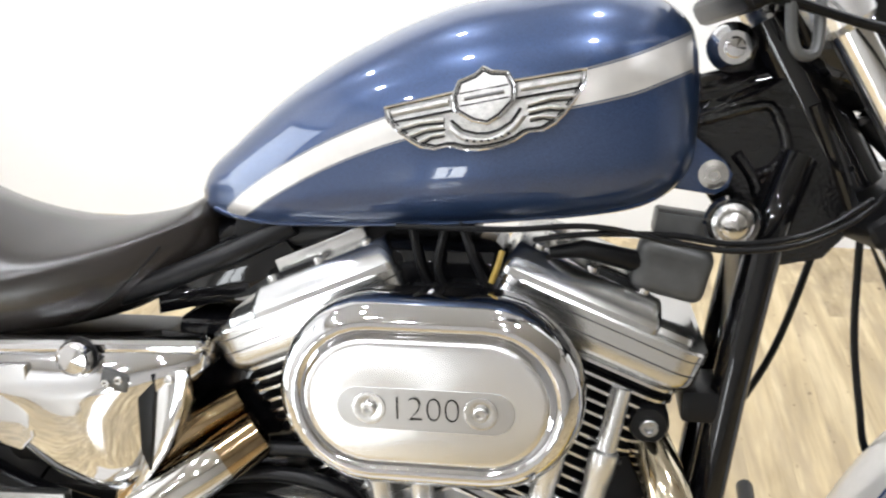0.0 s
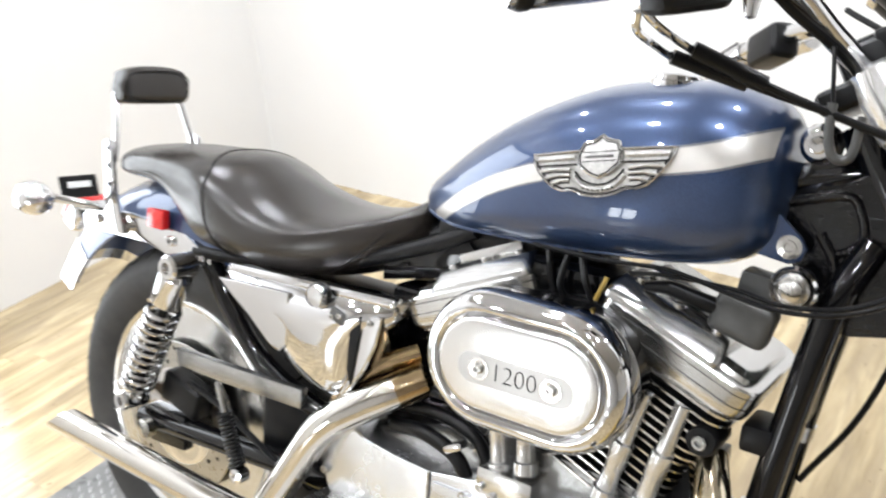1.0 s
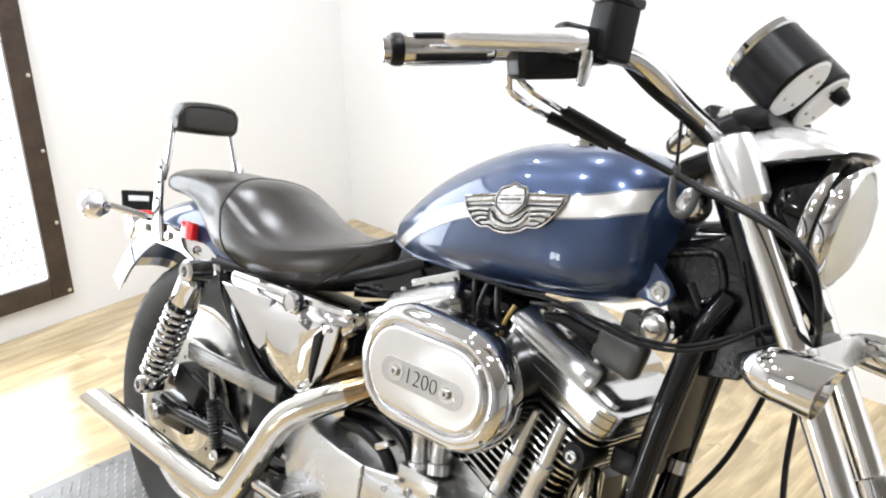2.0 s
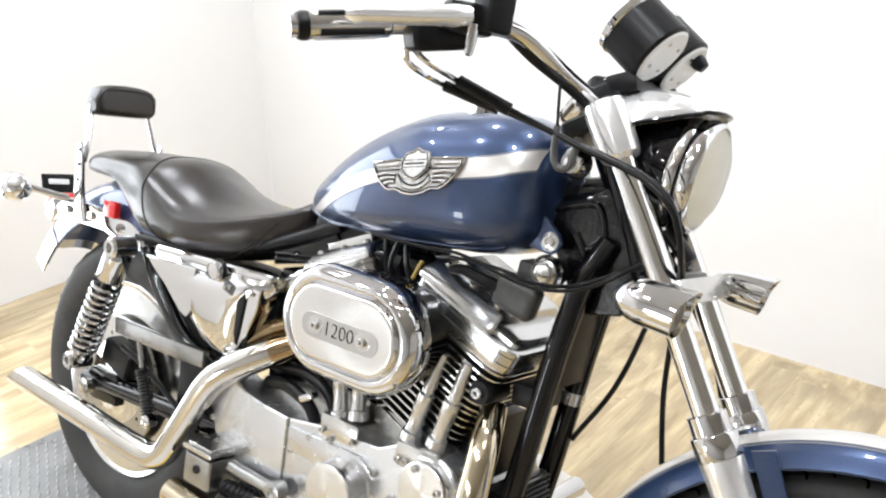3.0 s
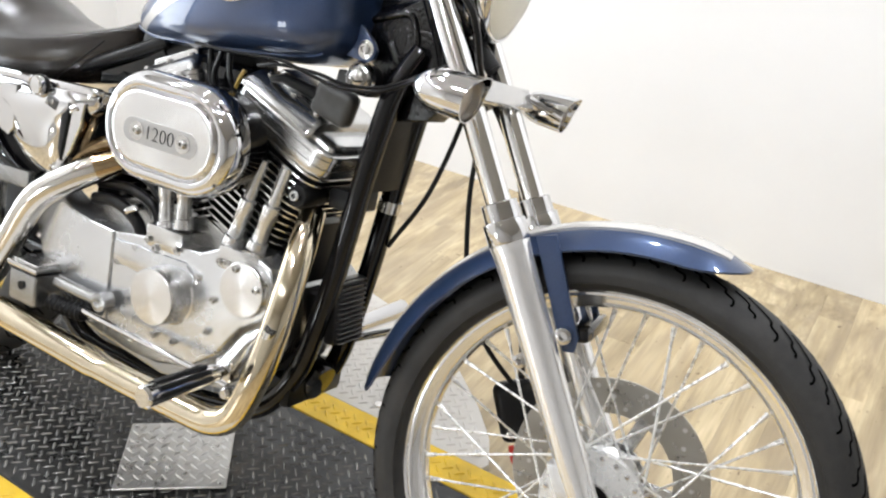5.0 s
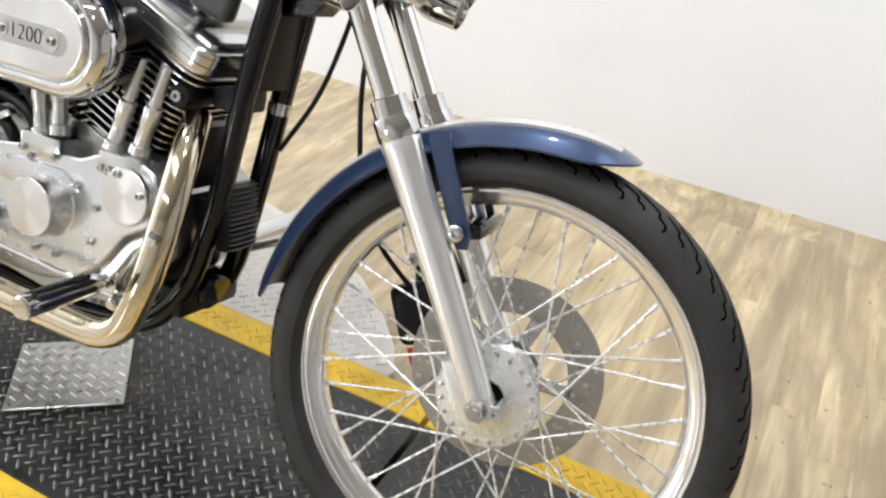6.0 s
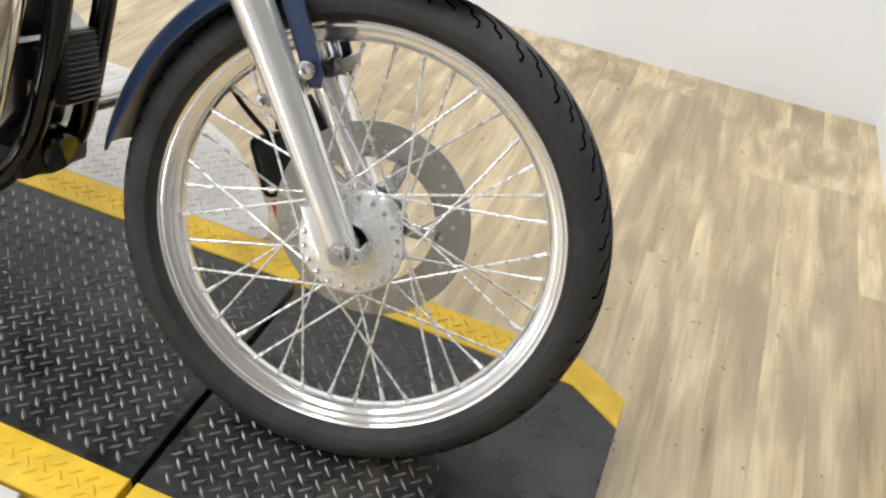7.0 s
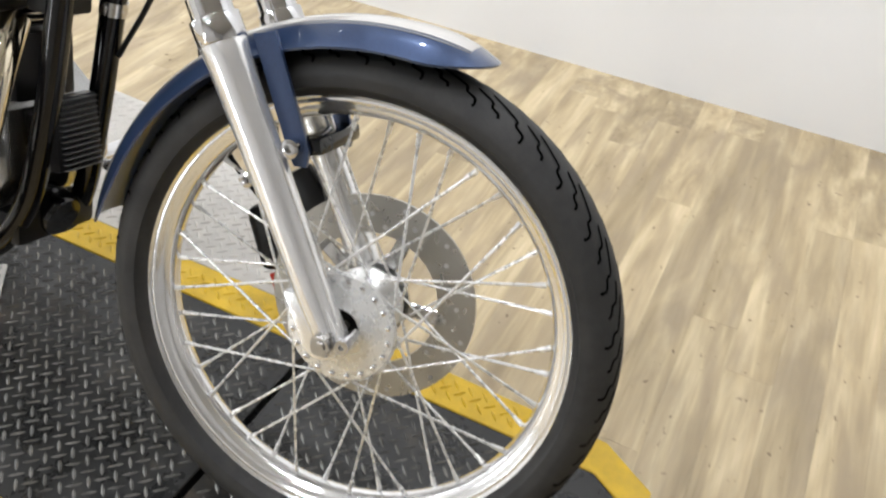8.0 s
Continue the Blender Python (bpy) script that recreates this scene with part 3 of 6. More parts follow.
        lean_ = (1 if pair % 2 else -1) * radians(62)
        hr, hz = (0.070, 0.046) if side > 0 else (0.047, -0.051)
        h0 = Vector((hr * math.cos(a + lean_), hr * math.sin(a + lean_), hz))
        r0 = Vector((0.2685 * math.cos(a), 0.2685 * math.sin(a), side * 0.006))
        d = (r0 - h0).normalized()
        sp = part("spoke", Geo().tube([h0, r0], 0.0020, 8), SPOKE, tyre, m=A)
        part("nipple", Geo().tube([r0 - d * 0.016, r0 - d * 0.003, r0 + d * 0.001], [0.0028, 0.0036, 0.0040], 8), SPOKE, tyre, m=A)
    # brake disc on the far side
    disc = Geo().lathe([(0.098, -0.066), (0.152, -0.066), (0.152, -0.071), (0.098, -0.071)], A, 64, closed=True)
    part("brake_disc", disc, DISC, tyre, "drilled steel brake disc")
    g = Geo()
    for k in range(36):
        a, r = 2 * math.pi * k / 36, (0.109, 0.125, 0.141)[k % 3]
        g.lathe([(0.0038, 0.0), (0.0, 0.0)], A @ Matrix.Translation((r * math.cos(a), r * math.sin(a), -0.0655)), 10)
    tagged(part("hole_pattern", g, WHITEPLASTIC, tyre), kind="stuff")
    carrier = Geo()
    for k in range(5):
        a = 2 * math.pi * k / 5
        c, s = math.cos(a), math.sin(a)
        carrier.box((0.066, 0.022, 0.005), A @ Matrix.Translation((0.075 * c, 0.075 * s, -0.0685)) @ Matrix.Rotation(a, 4, "Z"), 0.002, 1)
    carrier.lathe([(0.03, -0.066), (0.056, -0.066), (0.056, -0.071), (0.03, -0.071)], A, 32, closed=True)
    part("disc_carrier", carrier, ALU, tyre, "aluminium disc carrier")
    ax = Geo().lathe([(0.011, -0.115), (0.011, 0.11)], A, 16).lathe([(0.0, 0.120), (0.0075, 0.120), (0.0075, 0.1165), (0.0135, 0.1165), (0.0145, 0.114), (0.0145, 0.107), (0.018, 0.107), (0.018, 0.103), (0.0, 0.103)], A, 6)
    part("axle", ax, STEEL, tyre)
    return tyre


wheel_front()


def leg_point(z, y, off=0.0):
    """On the fork leg's line at height z; off: metres ahead of it, square to it."""
    k = (z - 0.364) / 0.719
    return Vector((-0.017 - 0.425 * k + off * math.cos(RAKE), y, z + off * math.sin(RAKE)))




def fork():
    for sg in (-1, 1):
        y = 0.085 * sg
        def line(zs, rs, seg=28):
            return Geo().tube([leg_point(z, y) for z in zs], rs, seg)
        slider = part("fork_slider", line([0.352, 0.356, 0.40, 0.52, 0.60, 0.655, 0.672, 0.680], [0.017, 0.021, 0.0235, 0.0245, 0.026, 0.0275, 0.029, 0.027]), SLIDER, bike, "polished aluminium lower fork leg", STEERED)
        part("dust_cap", line([0.6740, 0.6748, 0.6765, 0.7000, 0.7012, 0.7020, 0.7230, 0.7240, 0.7245], [0.0270, 0.0296, 0.0305, 0.0305, 0.0298, 0.0262, 0.0258, 0.0245, 0.0190]), CHROME, slider, "chrome dust cap", STEERED)
        part("fork_tube", line([0.72, 0.86, 1.02], [0.0182, 0.0182, 0.0182]), HARDCHROME, bike, "chrome upper fork tube", STEERED)
        part("fork_cover", line([1.018, 1.024, 1.04, 1.07, 1.088, 1.093], [0.021, 0.027, 0.0285, 0.030, 0.028, 0.015]), SLIDER, bike, "bright upper fork clamp", STEERED)
        # axle lug and fender boss
        lug = Geo().prism(arc(FRONT_AXLE.x - 0.006, FRONT_AXLE.z, 0.027, 200, 380, 12) + [(FRONT_AXLE.x - 0.015, FRONT_AXLE.z + 0.06), (FRONT_AXLE.x - 0.065, FRONT_AXLE.z + 0.05)], y - 0.016, y + 0.016, 0.004)
        part("axle_lug", lug, SLIDER, slider, "", STEERED)
        part("pinch_bolt", Geo().lathe([(0.0075, -0.020), (0.0075, 0.020), (0.0095, 0.020), (0.0095, 0.026), (0.004, 0.026), (0.004, 0.022), (0.0, 0.022)], at((FRONT_AXLE.x + 0.026, y, FRONT_AXLE.z + 0.006)), 14), CHROME, slider, "bright pinch bolt", STEERED)
        p = leg_point(0.553, y - sg * 0.004, 0.038)
        part("fender_boss", Geo().lathe([(0.009, -0.012), (0.012, -0.010), (0.012, 0.010), (0.009, 0.012), (0.005, 0.012), (0.005, 0.006), (0.0, 0.006)], at(p), 16), CHROME, slider, "", STEERED)
        q = leg_point(0.535, y - sg * 0.004, -0.032)
        part("fender_boss", Geo().lathe([(0.007, -0.010), (0.010, -0.008), (0.010, 0.010), (0.005, 0.012), (0.0, 0.006)], at(q), 14), CHROME, slider, "", STEERED)
    # triple trees
    for z, nm, mat_, th in ((1.075, "upper_fork_clamp", SATIN, 0.028), (0.868, "lower_fork_clamp", SATIN, 0.030)):
        c = leg_point(z, 0, -0.025)
        g = Geo().box((0.085, 0.190, th), Matrix.Translation(c) @ Matrix.Rotation(-RAKE, 4, "Y"), 0.012, 3)
        part(nm, g, mat_, bike, "", STEERED)
    part("signal_bar", Geo().box((0.012, 0.235, 0.034), Matrix.Translation(leg_point(0.855, 0, 0.026)) @ Matrix.Rotation(-RAKE, 4, "Y"), 0.004, 2), ALU, bike, "flat metal bar that carries the turn signals", STEERED)
    for sg in (-1, 1):
        base = Vector((-0.291 if sg < 0 else -0.274, sg * 0.200, 0.856 if sg < 0 else 0.861))
        d = Vector((0.985, -0.07 if sg < 0 else 0.0, -0.05)).normalized()
        side = Vector((0, 0, 1)).cross(d).normalized()
        up = d.cross(side)
        F = Matrix.Translation(base) @ Matrix((side, up, d)).transposed().to_4x4()
        def bullet(prof, hood):
            """Rings about the signal's length; hood: how far the upper rim reaches out."""
            rings = []
            for r, z, k in prof:
                rings.append([(r * math.cos(a), r * math.sin(a), z + k * hood * max(0.0, math.sin(a)) ** 1.5 - k * 0.004 * max(0.0, -math.sin(a))) for a in (2 * math.pi * i / 28 for i in range(28))])
            return Geo().rings(rings)
        prof = [(0.002, -0.050, 0), (0.010, -0.047, 0), (0.018, -0.039, 0), (0.025, -0.026, 0), (0.0285, -0.010, 0), (0.030, 0.014, 0), (0.0315, 0.036, 1), (0.0300, 0.036, 1), (0.0275, 0.018, 0.2)]
        body = part("turn_signal", bullet(prof, 0.015), CHROME, bike, "chrome bullet turn signal with a peaked rim", STEERED @ F)
        part("signal_lens", Geo().lathe([(0.0, 0.028), (0.016, 0.026), (0.0275, 0.020), (0.0275, 0.0185), (0.0, 0.0185)], Matrix(), 24), AMBER, body, "pale smoked lens", STEERED @ F)
        part("signal_stalk", Geo().tube([base + Vector((-0.005, -sg * 0.022, 0)), leg_point(0.857, sg * 0.106, 0.026)], 0.009, 12), CHROME, body, "", STEERED)


fork()


def front_fender():
    c = FRONT_AXLE
    R, hw = 0.392, 0.068

    def strip(y_of, lift, n=60, rows=11, thick=0.003, t0=0.0, t1=1.0):
        """A band of the fender's skin; the front end is drawn in to a rounded nose."""
        rings = []
        for i in range(n + 1):
            t = t0 + (t1 - t0) * (i / n) ** 1.25
            a = radians(72.0 + (174 - 72.0) * t)
            nose = min(1.0, t * 8)
            tail = min(1.0, (1 - t) * 9)
            wf = (0.16 + 0.84 * math.sqrt(max(0.0, 1 - (1 - nose) ** 2))) * (0.75 + 0.25 * math.sqrt(tail))
            ring = []
            for k in range(rows):
                y = y_of(-1 + 2 * k / (rows - 1)) * wf
                drop = 0.034 * abs(y / hw) ** 2.6 + 0.012 * (1 - nose) ** 2
                r = R + lift - drop + 0.010 * (1 - t) ** 6
                ring.append((c.x + r * math.cos(a), y, c.z + r * math.sin(a)))
            inner = [(c.x + (math.hypot(x - c.x, z - c.z) - thick) * math.cos(a), y * 0.985, c.z + (math.hypot(x - c.x, z - c.z) - thick) * math.sin(a)) for x, y, z in reversed(ring)]
            rings.append(ring + inner)
        return Geo().rings(rings)

    f = part("front_fender", strip(lambda u: hw * u, 0.0), BLUE, bike, "metallic blue front fender with a silver centre stripe", STEERED)
    part("fender_stripe", strip(lambda u: 0.0350 * u, 0.0006, rows=9, thick=0.001, t0=0.045, t1=0.985), SILVER, f, "silver centre stripe", STEERED)
    for u0 in (-0.0395, 0.0395):
        part("fender_pinstripe", strip(lambda u: u0 + 0.0012 * u, 0.0006, rows=3, thick=0.001, t0=0.045, t1=0.985), PINLINE, f, "", STEERED)
    part("fender_brace", Geo().box((0.034, 0.132, 0.022), Matrix.Translation(leg_point(0.548, 0.0, 0.050)) @ Matrix.Rotation(-RAKE * 0.5, 4, "Y"), 0.006, 2), BLACK, f, "black brace between the brackets", STEERED)
    for sg in (-1, 1):
        y = sg * 0.071
        top, low = leg_point(0.672, y, 0.050), leg_point(0.546, y, 0.040)
        w1, w2 = Vector((0.014, 0, 0.005)), Vector((0.013, 0, 0.005))
        outline = [(p.x, p.z) for p in (top - w1, top + w1, low + w2, low + Vector((0.012, 0, -0.016)), low - Vector((0.004, 0, 0.018)), low - w2)]
        part("fender_bracket", Geo().prism(outline, y - 0.004, y + 0.004, 0.0015), BLUE, f, "blue fender bracket", STEERED)


front_fender()


def caliper():
    g = Geo().box((0.084, 0.04, 0.100), STEERED @ Matrix.Translation((-0.166, 0.090, 0.390)) @ Matrix.Rotation(radians(-25), 4, "Y"), 0.019, 4)
    ob = part("brake_caliper", g, SATIN, bike, "black front brake caliper")
    part("caliper_pin", Geo().lathe([(0.0, 0.006), (0.006, 0.005), (0.008, 0), (0.008, -0.02)], STEERED @ at((-0.170, 0.070, 0.352)), 12), STEEL, ob)
    part("caliper_tag", Geo().box((0.012, 0.004, 0.03), STEERED @ Matrix.Translation((-0.160, 0.078, 0.318)) @ Matrix.Rotation(radians(-25), 4, "Y"), 0.002, 1), REDPAINT, ob, "red plastic tag")
    part("caliper_mount", Geo().box((0.045, 0.02, 0.10), STEERED @ Matrix.Translation((-0.125, 0.088, 0.455)) @ Matrix.Rotation(radians(-40), 4, "Y"), 0.008, 2), SATIN, ob, "")
    part("brake_hose", Geo().tube(curve([(-0.18, 0.09, 0.44), (-0.21, 0.10, 0.56), (-0.235, 0.105, 0.66), (-0.27, 0.10, 0.76), (-0.33, 0.07, 0.86), (-0.40, 0.04, 0.95)]), 0.0055, 10), HOSE, bike, "black brake hose", STEERED)


caliper()


def headlight():
    c = Vector((-0.320, 0, 1.016))
    d = Vector((1.0, 0, -0.13)).normalized()
    A = aim(c, d)
    shell = part("headlight", Geo().lathe([(0.0, -0.120), (0.026, -0.117), (0.050, -0.102), (0.066, -0.078), (0.0735, -0.050), (0.0755, -0.030), (0.0755, -0.006), (0.0715, -0.004), (0.0, -0.05)], A, 40), BLACK, bike, "round headlight in a black shell", STEERED)
    part("headlight_rim", Geo().lathe([(0.074, -0.008), (0.0785, -0.008), (0.0805, -0.004), (0.0805, 0.004), (0.0785, 0.009), (0.074, 0.0125), (0.0715, 0.012), (0.0715, 0.004)], A, 48, closed=True), CHROME, shell, "chrome headlight rim", STEERED)
    part("headlight_rim", Geo().lathe([(0.072, -0.028), (0.0785, -0.027), (0.081, -0.023), (0.081, -0.017), (0.0785, -0.0125), (0.072, -0.012)], A, 48, closed=True), CHROME, shell, "chrome trim ring", STEERED)
    part("reflector", Geo().lathe([(0.0, -0.045), (0.02, -0.042), (0.045, -0.028), (0.063, -0.008), (0.0712, 0.006)], A, 40), REFLECTOR, shell, "", STEERED)
    part("bulb_shield", Geo().lathe([(0.0, 0.006), (0.009, 0.003), (0.011, -0.012), (0.0, -0.03)], A, 16), STEEL, shell, "", STEERED)
    lens = part("headlight_lens", Geo().lathe([(0.0, 0.031), (0.025, 0.0293), (0.048, 0.0242), (0.063, 0.0168), (0.0718, 0.009), (0.0718, 0.006), (0.063, 0.0138), (0.048, 0.0212), (0.025, 0.0263), (0.0, 0.028)], A, 40), FLUTED, shell, "clear domed glass lens", STEERED)
    lens.visible_shadow = False
    part("lens_ring", Geo().tube([(0.0665 * math.cos(a), 0.0665 * math.sin(a), 0.0085) for a in (2 * math.pi * k / 40 for k in range(41))], 0.0016, 6), REFLECTOR, shell, "", STEERED @ A)
    # visor over the headlight: a peaked cap, deep at the back, its lower edge rising to the tip
    rings = []
    for i in range(15):
        t = i / 14
        x = -0.436 + 0.136 * t
        w = 0.089 * (1 - 0.42 * t ** 2.2)
        lo, hi = 1.056 + 0.040 * t, 1.104 + 0.0225 * math.sin(math.pi * min(1.0, 0.12 + 0.86 * t)) - 0.004 * t
        ring = []
        for k in range(19):
            a = math.pi * k / 18
            cx_, sx_ = math.cos(a), math.sin(a)
            ring.append((x - 0.020 * t * cx_ * cx_, w * math.copysign(abs(cx_) ** 0.75, cx_), lo + (hi - lo) * abs(sx_) ** 0.8))
        ring += [(px, py * 0.965, pz - 0.003) for px, py, pz in reversed(ring)]
        rings.append(ring)
    # black tube stands for the shaded headlight shell below the visor
    part("visor_shade_line", Geo().tube([Vector(r[0]) for r in rings] + [Vector(p) for p in rings[-1][1:18]] + [Vector(r[18]) for r in reversed(rings)], 0.0032, 8), BLACK, bike, "black line for the shade under the visor", STEERED)
    part("headlight_visor", Geo().rings(rings), SLIDER, bike, "chrome peaked headlight visor", STEERED)
    # wiring under the headlight
    part("headlight_bracket", Geo().tube([c + Vector((-0.03, 0, -0.078)), leg_point(0.89, 0, 0.02)], 0.012, 12), SATIN, bike, "", STEERED)


headlight()


def gauges():
    d = Vector((-0.80, 0, 0.60)).normalized()
    for y in (-0.052, 0.052):
        c = Vector((-0.418, y, 1.184))
        A = aim(c, d)
        cup = part("gauge", Geo().lathe([(0.0, -0.034), (0.044, -0.034), (0.0475, -0.031), (0.0475, 0.030), (0.0, 0.030)], A, 40), SATIN, bike, "round gauge in a black cup with a pale back", STEERED)
        part("gauge_back", Geo().lathe([(0.0, -0.0375), (0.040, -0.0375), (0.043, -0.035), (0.0, -0.0335)], A, 40), WHITEPLASTIC, cup, "pale plastic gauge back", STEERED)
        part("gauge_rim", Geo().lathe([(0.0475, 0.026), (0.050, 0.028), (0.050, 0.036), (0.044, 0.038), (0.044, 0.030)], A, 40, closed=True), CHROME, cup, "chrome bezel", STEERED)
        part("gauge_face", Geo().lathe([(0.0, 0.032), (0.044, 0.032), (0.044, 0.030), (0.0, 0.030)], A, 32), WHITEPLASTIC, cup, "", STEERED)
        for k in range(4):
            a = radians(45 + 90 * k)
            part("gauge_screw", Geo().lathe([(0.003, 0), (0.0025, 0.002), (0.0, 0.002)], A @ Matrix.Translation((0.026 * math.cos(a), 0.026 * math.sin(a), -0.0375)) @ Matrix.Rotation(math.pi, 4, "X"), 8), STEEL, cup, "", STEERED)
        if y > 0:
            part("cable_port", Geo().lathe([(0.0, -0.056), (0.008, -0.055), (0.011, -0.046), (0.011, -0.036), (0.0, -0.036)], A @ Matrix.Translation((0.0, 0.022, 0)), 12), SATIN, cup, "", STEERED)
    g = Geo().box((0.045, 0.15, 0.03), Matrix.Translation((-0.432, 0, 1.12)) @ Matrix.Rotation(radians(-20), 4, "Y"), 0.008, 2)
    part("gauge_bracket", g, SATIN, bike, "black gauge bracket", STEERED)


gauges()


def handlebar():
    ys = [(-0.455, 0.0, 1.088), (-0.457, 0.060, 1.086), (-0.489, 0.121, 1.112), (-0.532, 0.190, 1.151), (-0.575, 0.243, 1.149), (-0.636, 0.308, 1.130), (-0.714, 0.420, 1.097)]
    pts = [(x, -y, z) for x, y, z in reversed(ys)] + ys[1:]
    bar = part("handlebar", Geo().tube(curve(pts, 60), 0.0128, 16), CHROME, bike, "chrome handlebar", STEERED)
    part("bar_clamp", Geo().box((0.058, 0.150, 0.042), Matrix.Translation((-0.452, 0, 1.098)) @ Matrix.Rotation(-RAKE, 4, "Y"), 0.012, 3), SATIN, bar, "black handlebar clamp", STEERED)
    for sg in (-1, 1):
        part("riser", Geo().box((0.050, 0.040, 0.064), Matrix.Translation((-0.456, 0.050 * sg, 1.088)) @ Matrix.Rotation(-RAKE, 4, "Y"), 0.008, 2), SATIN, bar, "", STEERED)
        a, b = Vector((-0.645, 0.320 * sg, 1.127)), Vector((-0.704, 0.406 * sg, 1.102))
        d = (b - a).normalized()
        grip = part("hand_grip", Geo().tube([a, a + d * 0.004, b - d * 0.006, b], [0.0145, 0.0165, 0.0165, 0.0150], 20), CHROME, bar, "chrome grip with black rubber inlays", STEERED)
        side = d.cross(Vector((0, 0, 1))).normalized()
        upv = side.cross(d)
        for k in range(4):
            an = math.pi / 2 * k + 0.6
            off = (math.cos(an) * side + math.sin(an) * upv) * 0.0145
            part("rubber_inlay", Geo().tube([a + d * 0.012 + off, b - d * 0.016 + off], 0.0052, 8), HOSE, grip, "black rubber inlay", STEERED)
        part("grip_end", Geo().tube([b - d * 0.004, b + d * 0.004, b + d * 0.009], [0.0175, 0.0175, 0.0150], 20), SATIN, grip, "black grip end", STEERED)
        hs = Vector((-0.603, 0.276 * sg, 1.133))
        rot = Matrix.Translation(hs) @ (d.to_track_quat("X", "Z").to_matrix().to_4x4())
        part("switch_housing", Geo().box((0.082, 0.044, 0.052), rot, 0.014, 3), SATIN, bar, "black switch housing", STEERED)
        # lever on the front side of the grip
        la, lb = Vector((-0.553, 0.296 * sg, 1.150)), Vector((-0.648, 0.404 * sg, 1.122))
        lever_pts = curve([la, la.lerp(lb, 0.3) + Vector((0.010, 0, 0)), la.lerp(lb, 0.7) + Vector((0.004, 0, 0)), lb], 16)
        part("brake_lever" if sg < 0 else "clutch_lever", Geo().tube(lever_pts, [0.0145] * 4 + [0.0125] * (len(lever_pts) - 6) + [0.0125, 0.007], 12), SLIDER, bar, "polished aluminium lever", STEERED)
        if sg < 0:
            mc = Vector((-0.532, -0.272, 1.166))
            part("lever_perch", Geo().box((0.060, 0.034, 0.036), Matrix.Translation((-0.556, -0.288, 1.148)) @ Matrix.Rotation(radians(50), 4, "Z"), 0.008, 3), SATIN, bar, "black lever perch", STEERED)
            part("brake_reservoir", Geo().box((0.038, 0.040, 0.062), Matrix.Translation(mc) @ Matrix.Rotation(radians(-25), 4, "Z"), 0.008, 3), SATIN, bar, "black square brake fluid reservoir", STEERED)
            part("reservoir_cap", Geo().box((0.041, 0.043, 0.012), Matrix.Translation(mc + Vector((0, 0, 0.033))) @ Matrix.Rotation(radians(-25), 4, "Z"), 0.004, 2), BLACK, bar, "", STEERED)
            part("lever_pivot", Geo().lathe([(0.0, 0.020), (0.006, 0.018), (0.0075, 0.010), (0.0075, -0.004), (0.005, -0.018), (0.0, -0.020)], Matrix.Translation((-0.540, -0.300, 1.122)), 16), CHROME, bar, "chrome pivot screw", STEERED)
            part("throttle_elbow", Geo().tube(curve([(-0.610, -0.285, 1.146), (-0.611, -0.280, 1.130), (-0.600, -0.265, 1.114), (-0.583, -0.217, 1.096)], 18), 0.0042, 10), CHROME, bar, "chrome throttle cable elbow")
            part("throttle_elbow", Geo().tube(curve([(-0.609, -0.295, 1.124), (-0.612, -0.285, 1.109), (-0.606, -0.265, 1.099), (-0.601, -0.222, 1.088)], 18), 0.0042, 10), CHROME, bar, "chrome throttle cable elbow")
    cab = lambda nm, pts, r=0.0052, m=HOSE, lab="black cable": part(nm, Geo().tube(curve(pts, 40), r, 10), m, bike, lab)
    cab("throttle_cable", [(-0.583, -0.217, 1.096), (-0.508, -0.172, 1.0635), (-0.421, -0.145, 1.0335), (-0.338, -0.135, 1.0085), (-0.297, -0.130, 0.980), (-0.283, -0.122, 0.950), (-0.280, -0.105, 0.915), (-0.288, -0.070, 0.890)], 0.0044)
    cab("throttle_cable", [(-0.601, -0.222, 1.088), (-0.518, -0.168, 1.0615), (-0.428, -0.134, 1.036), (-0.345, -0.128, 1.014), (-0.303, -0.126, 0.990), (-0.287, -0.115, 0.955), (-0.284, -0.095, 0.915), (-0.292, -0.060, 0.885)], 0.0036)
    part("cable_sleeve", Geo().tube([(-0.581, -0.216, 1.0952), (-0.518, -0.178, 1.0675)], 0.0092, 12), HOSE, bike, "black cable sleeve")
    part("cable_sleeve", Geo().tube([(-0.599, -0.221, 1.0872), (-0.535, -0.179, 1.0665)], 0.0078, 12), HOSE, bike, "black cable sleeve")
    cab("brake_line", [(-0.53, -0.20, 1.165), (-0.50, -0.17, 1.135), (-0.46, -0.12, 1.10), (-0.44, -0.06, 1.06), (-0.40, -0.03, 0.98), (-0.36, 0.0, 0.90)], 0.0055)
    cab("clutch_cable", [(-0.54, 0.25, 1.17), (-0.45, 0.17, 1.12), (-0.37, 0.10, 1.02), (-0.36, 0.06, 0.88), (-0.40, 0.055, 0.70), (-0.46, 0.05, 0.58)], 0.0042)
    cab("speedometer_cable", [(-0.40, 0.05, 1.13), (-0.355, 0.05, 1.0), (-0.334, 0.045, 0.88), (-0.331, 0.045, 0.78), (-0.327, 0.045, 0.70), (-0.314, 0.045, 0.62), (-0.302, 0.048, 0.57), (-0.26, 0.06, 0.48), (-0.18, 0.072, 0.41)], 0.0042)
    cab("vent_hose", [(-0.466, -0.150, 1.109), (-0.462, -0.152, 1.082), (-0.458, -0.153, 1.054)], 0.0022)
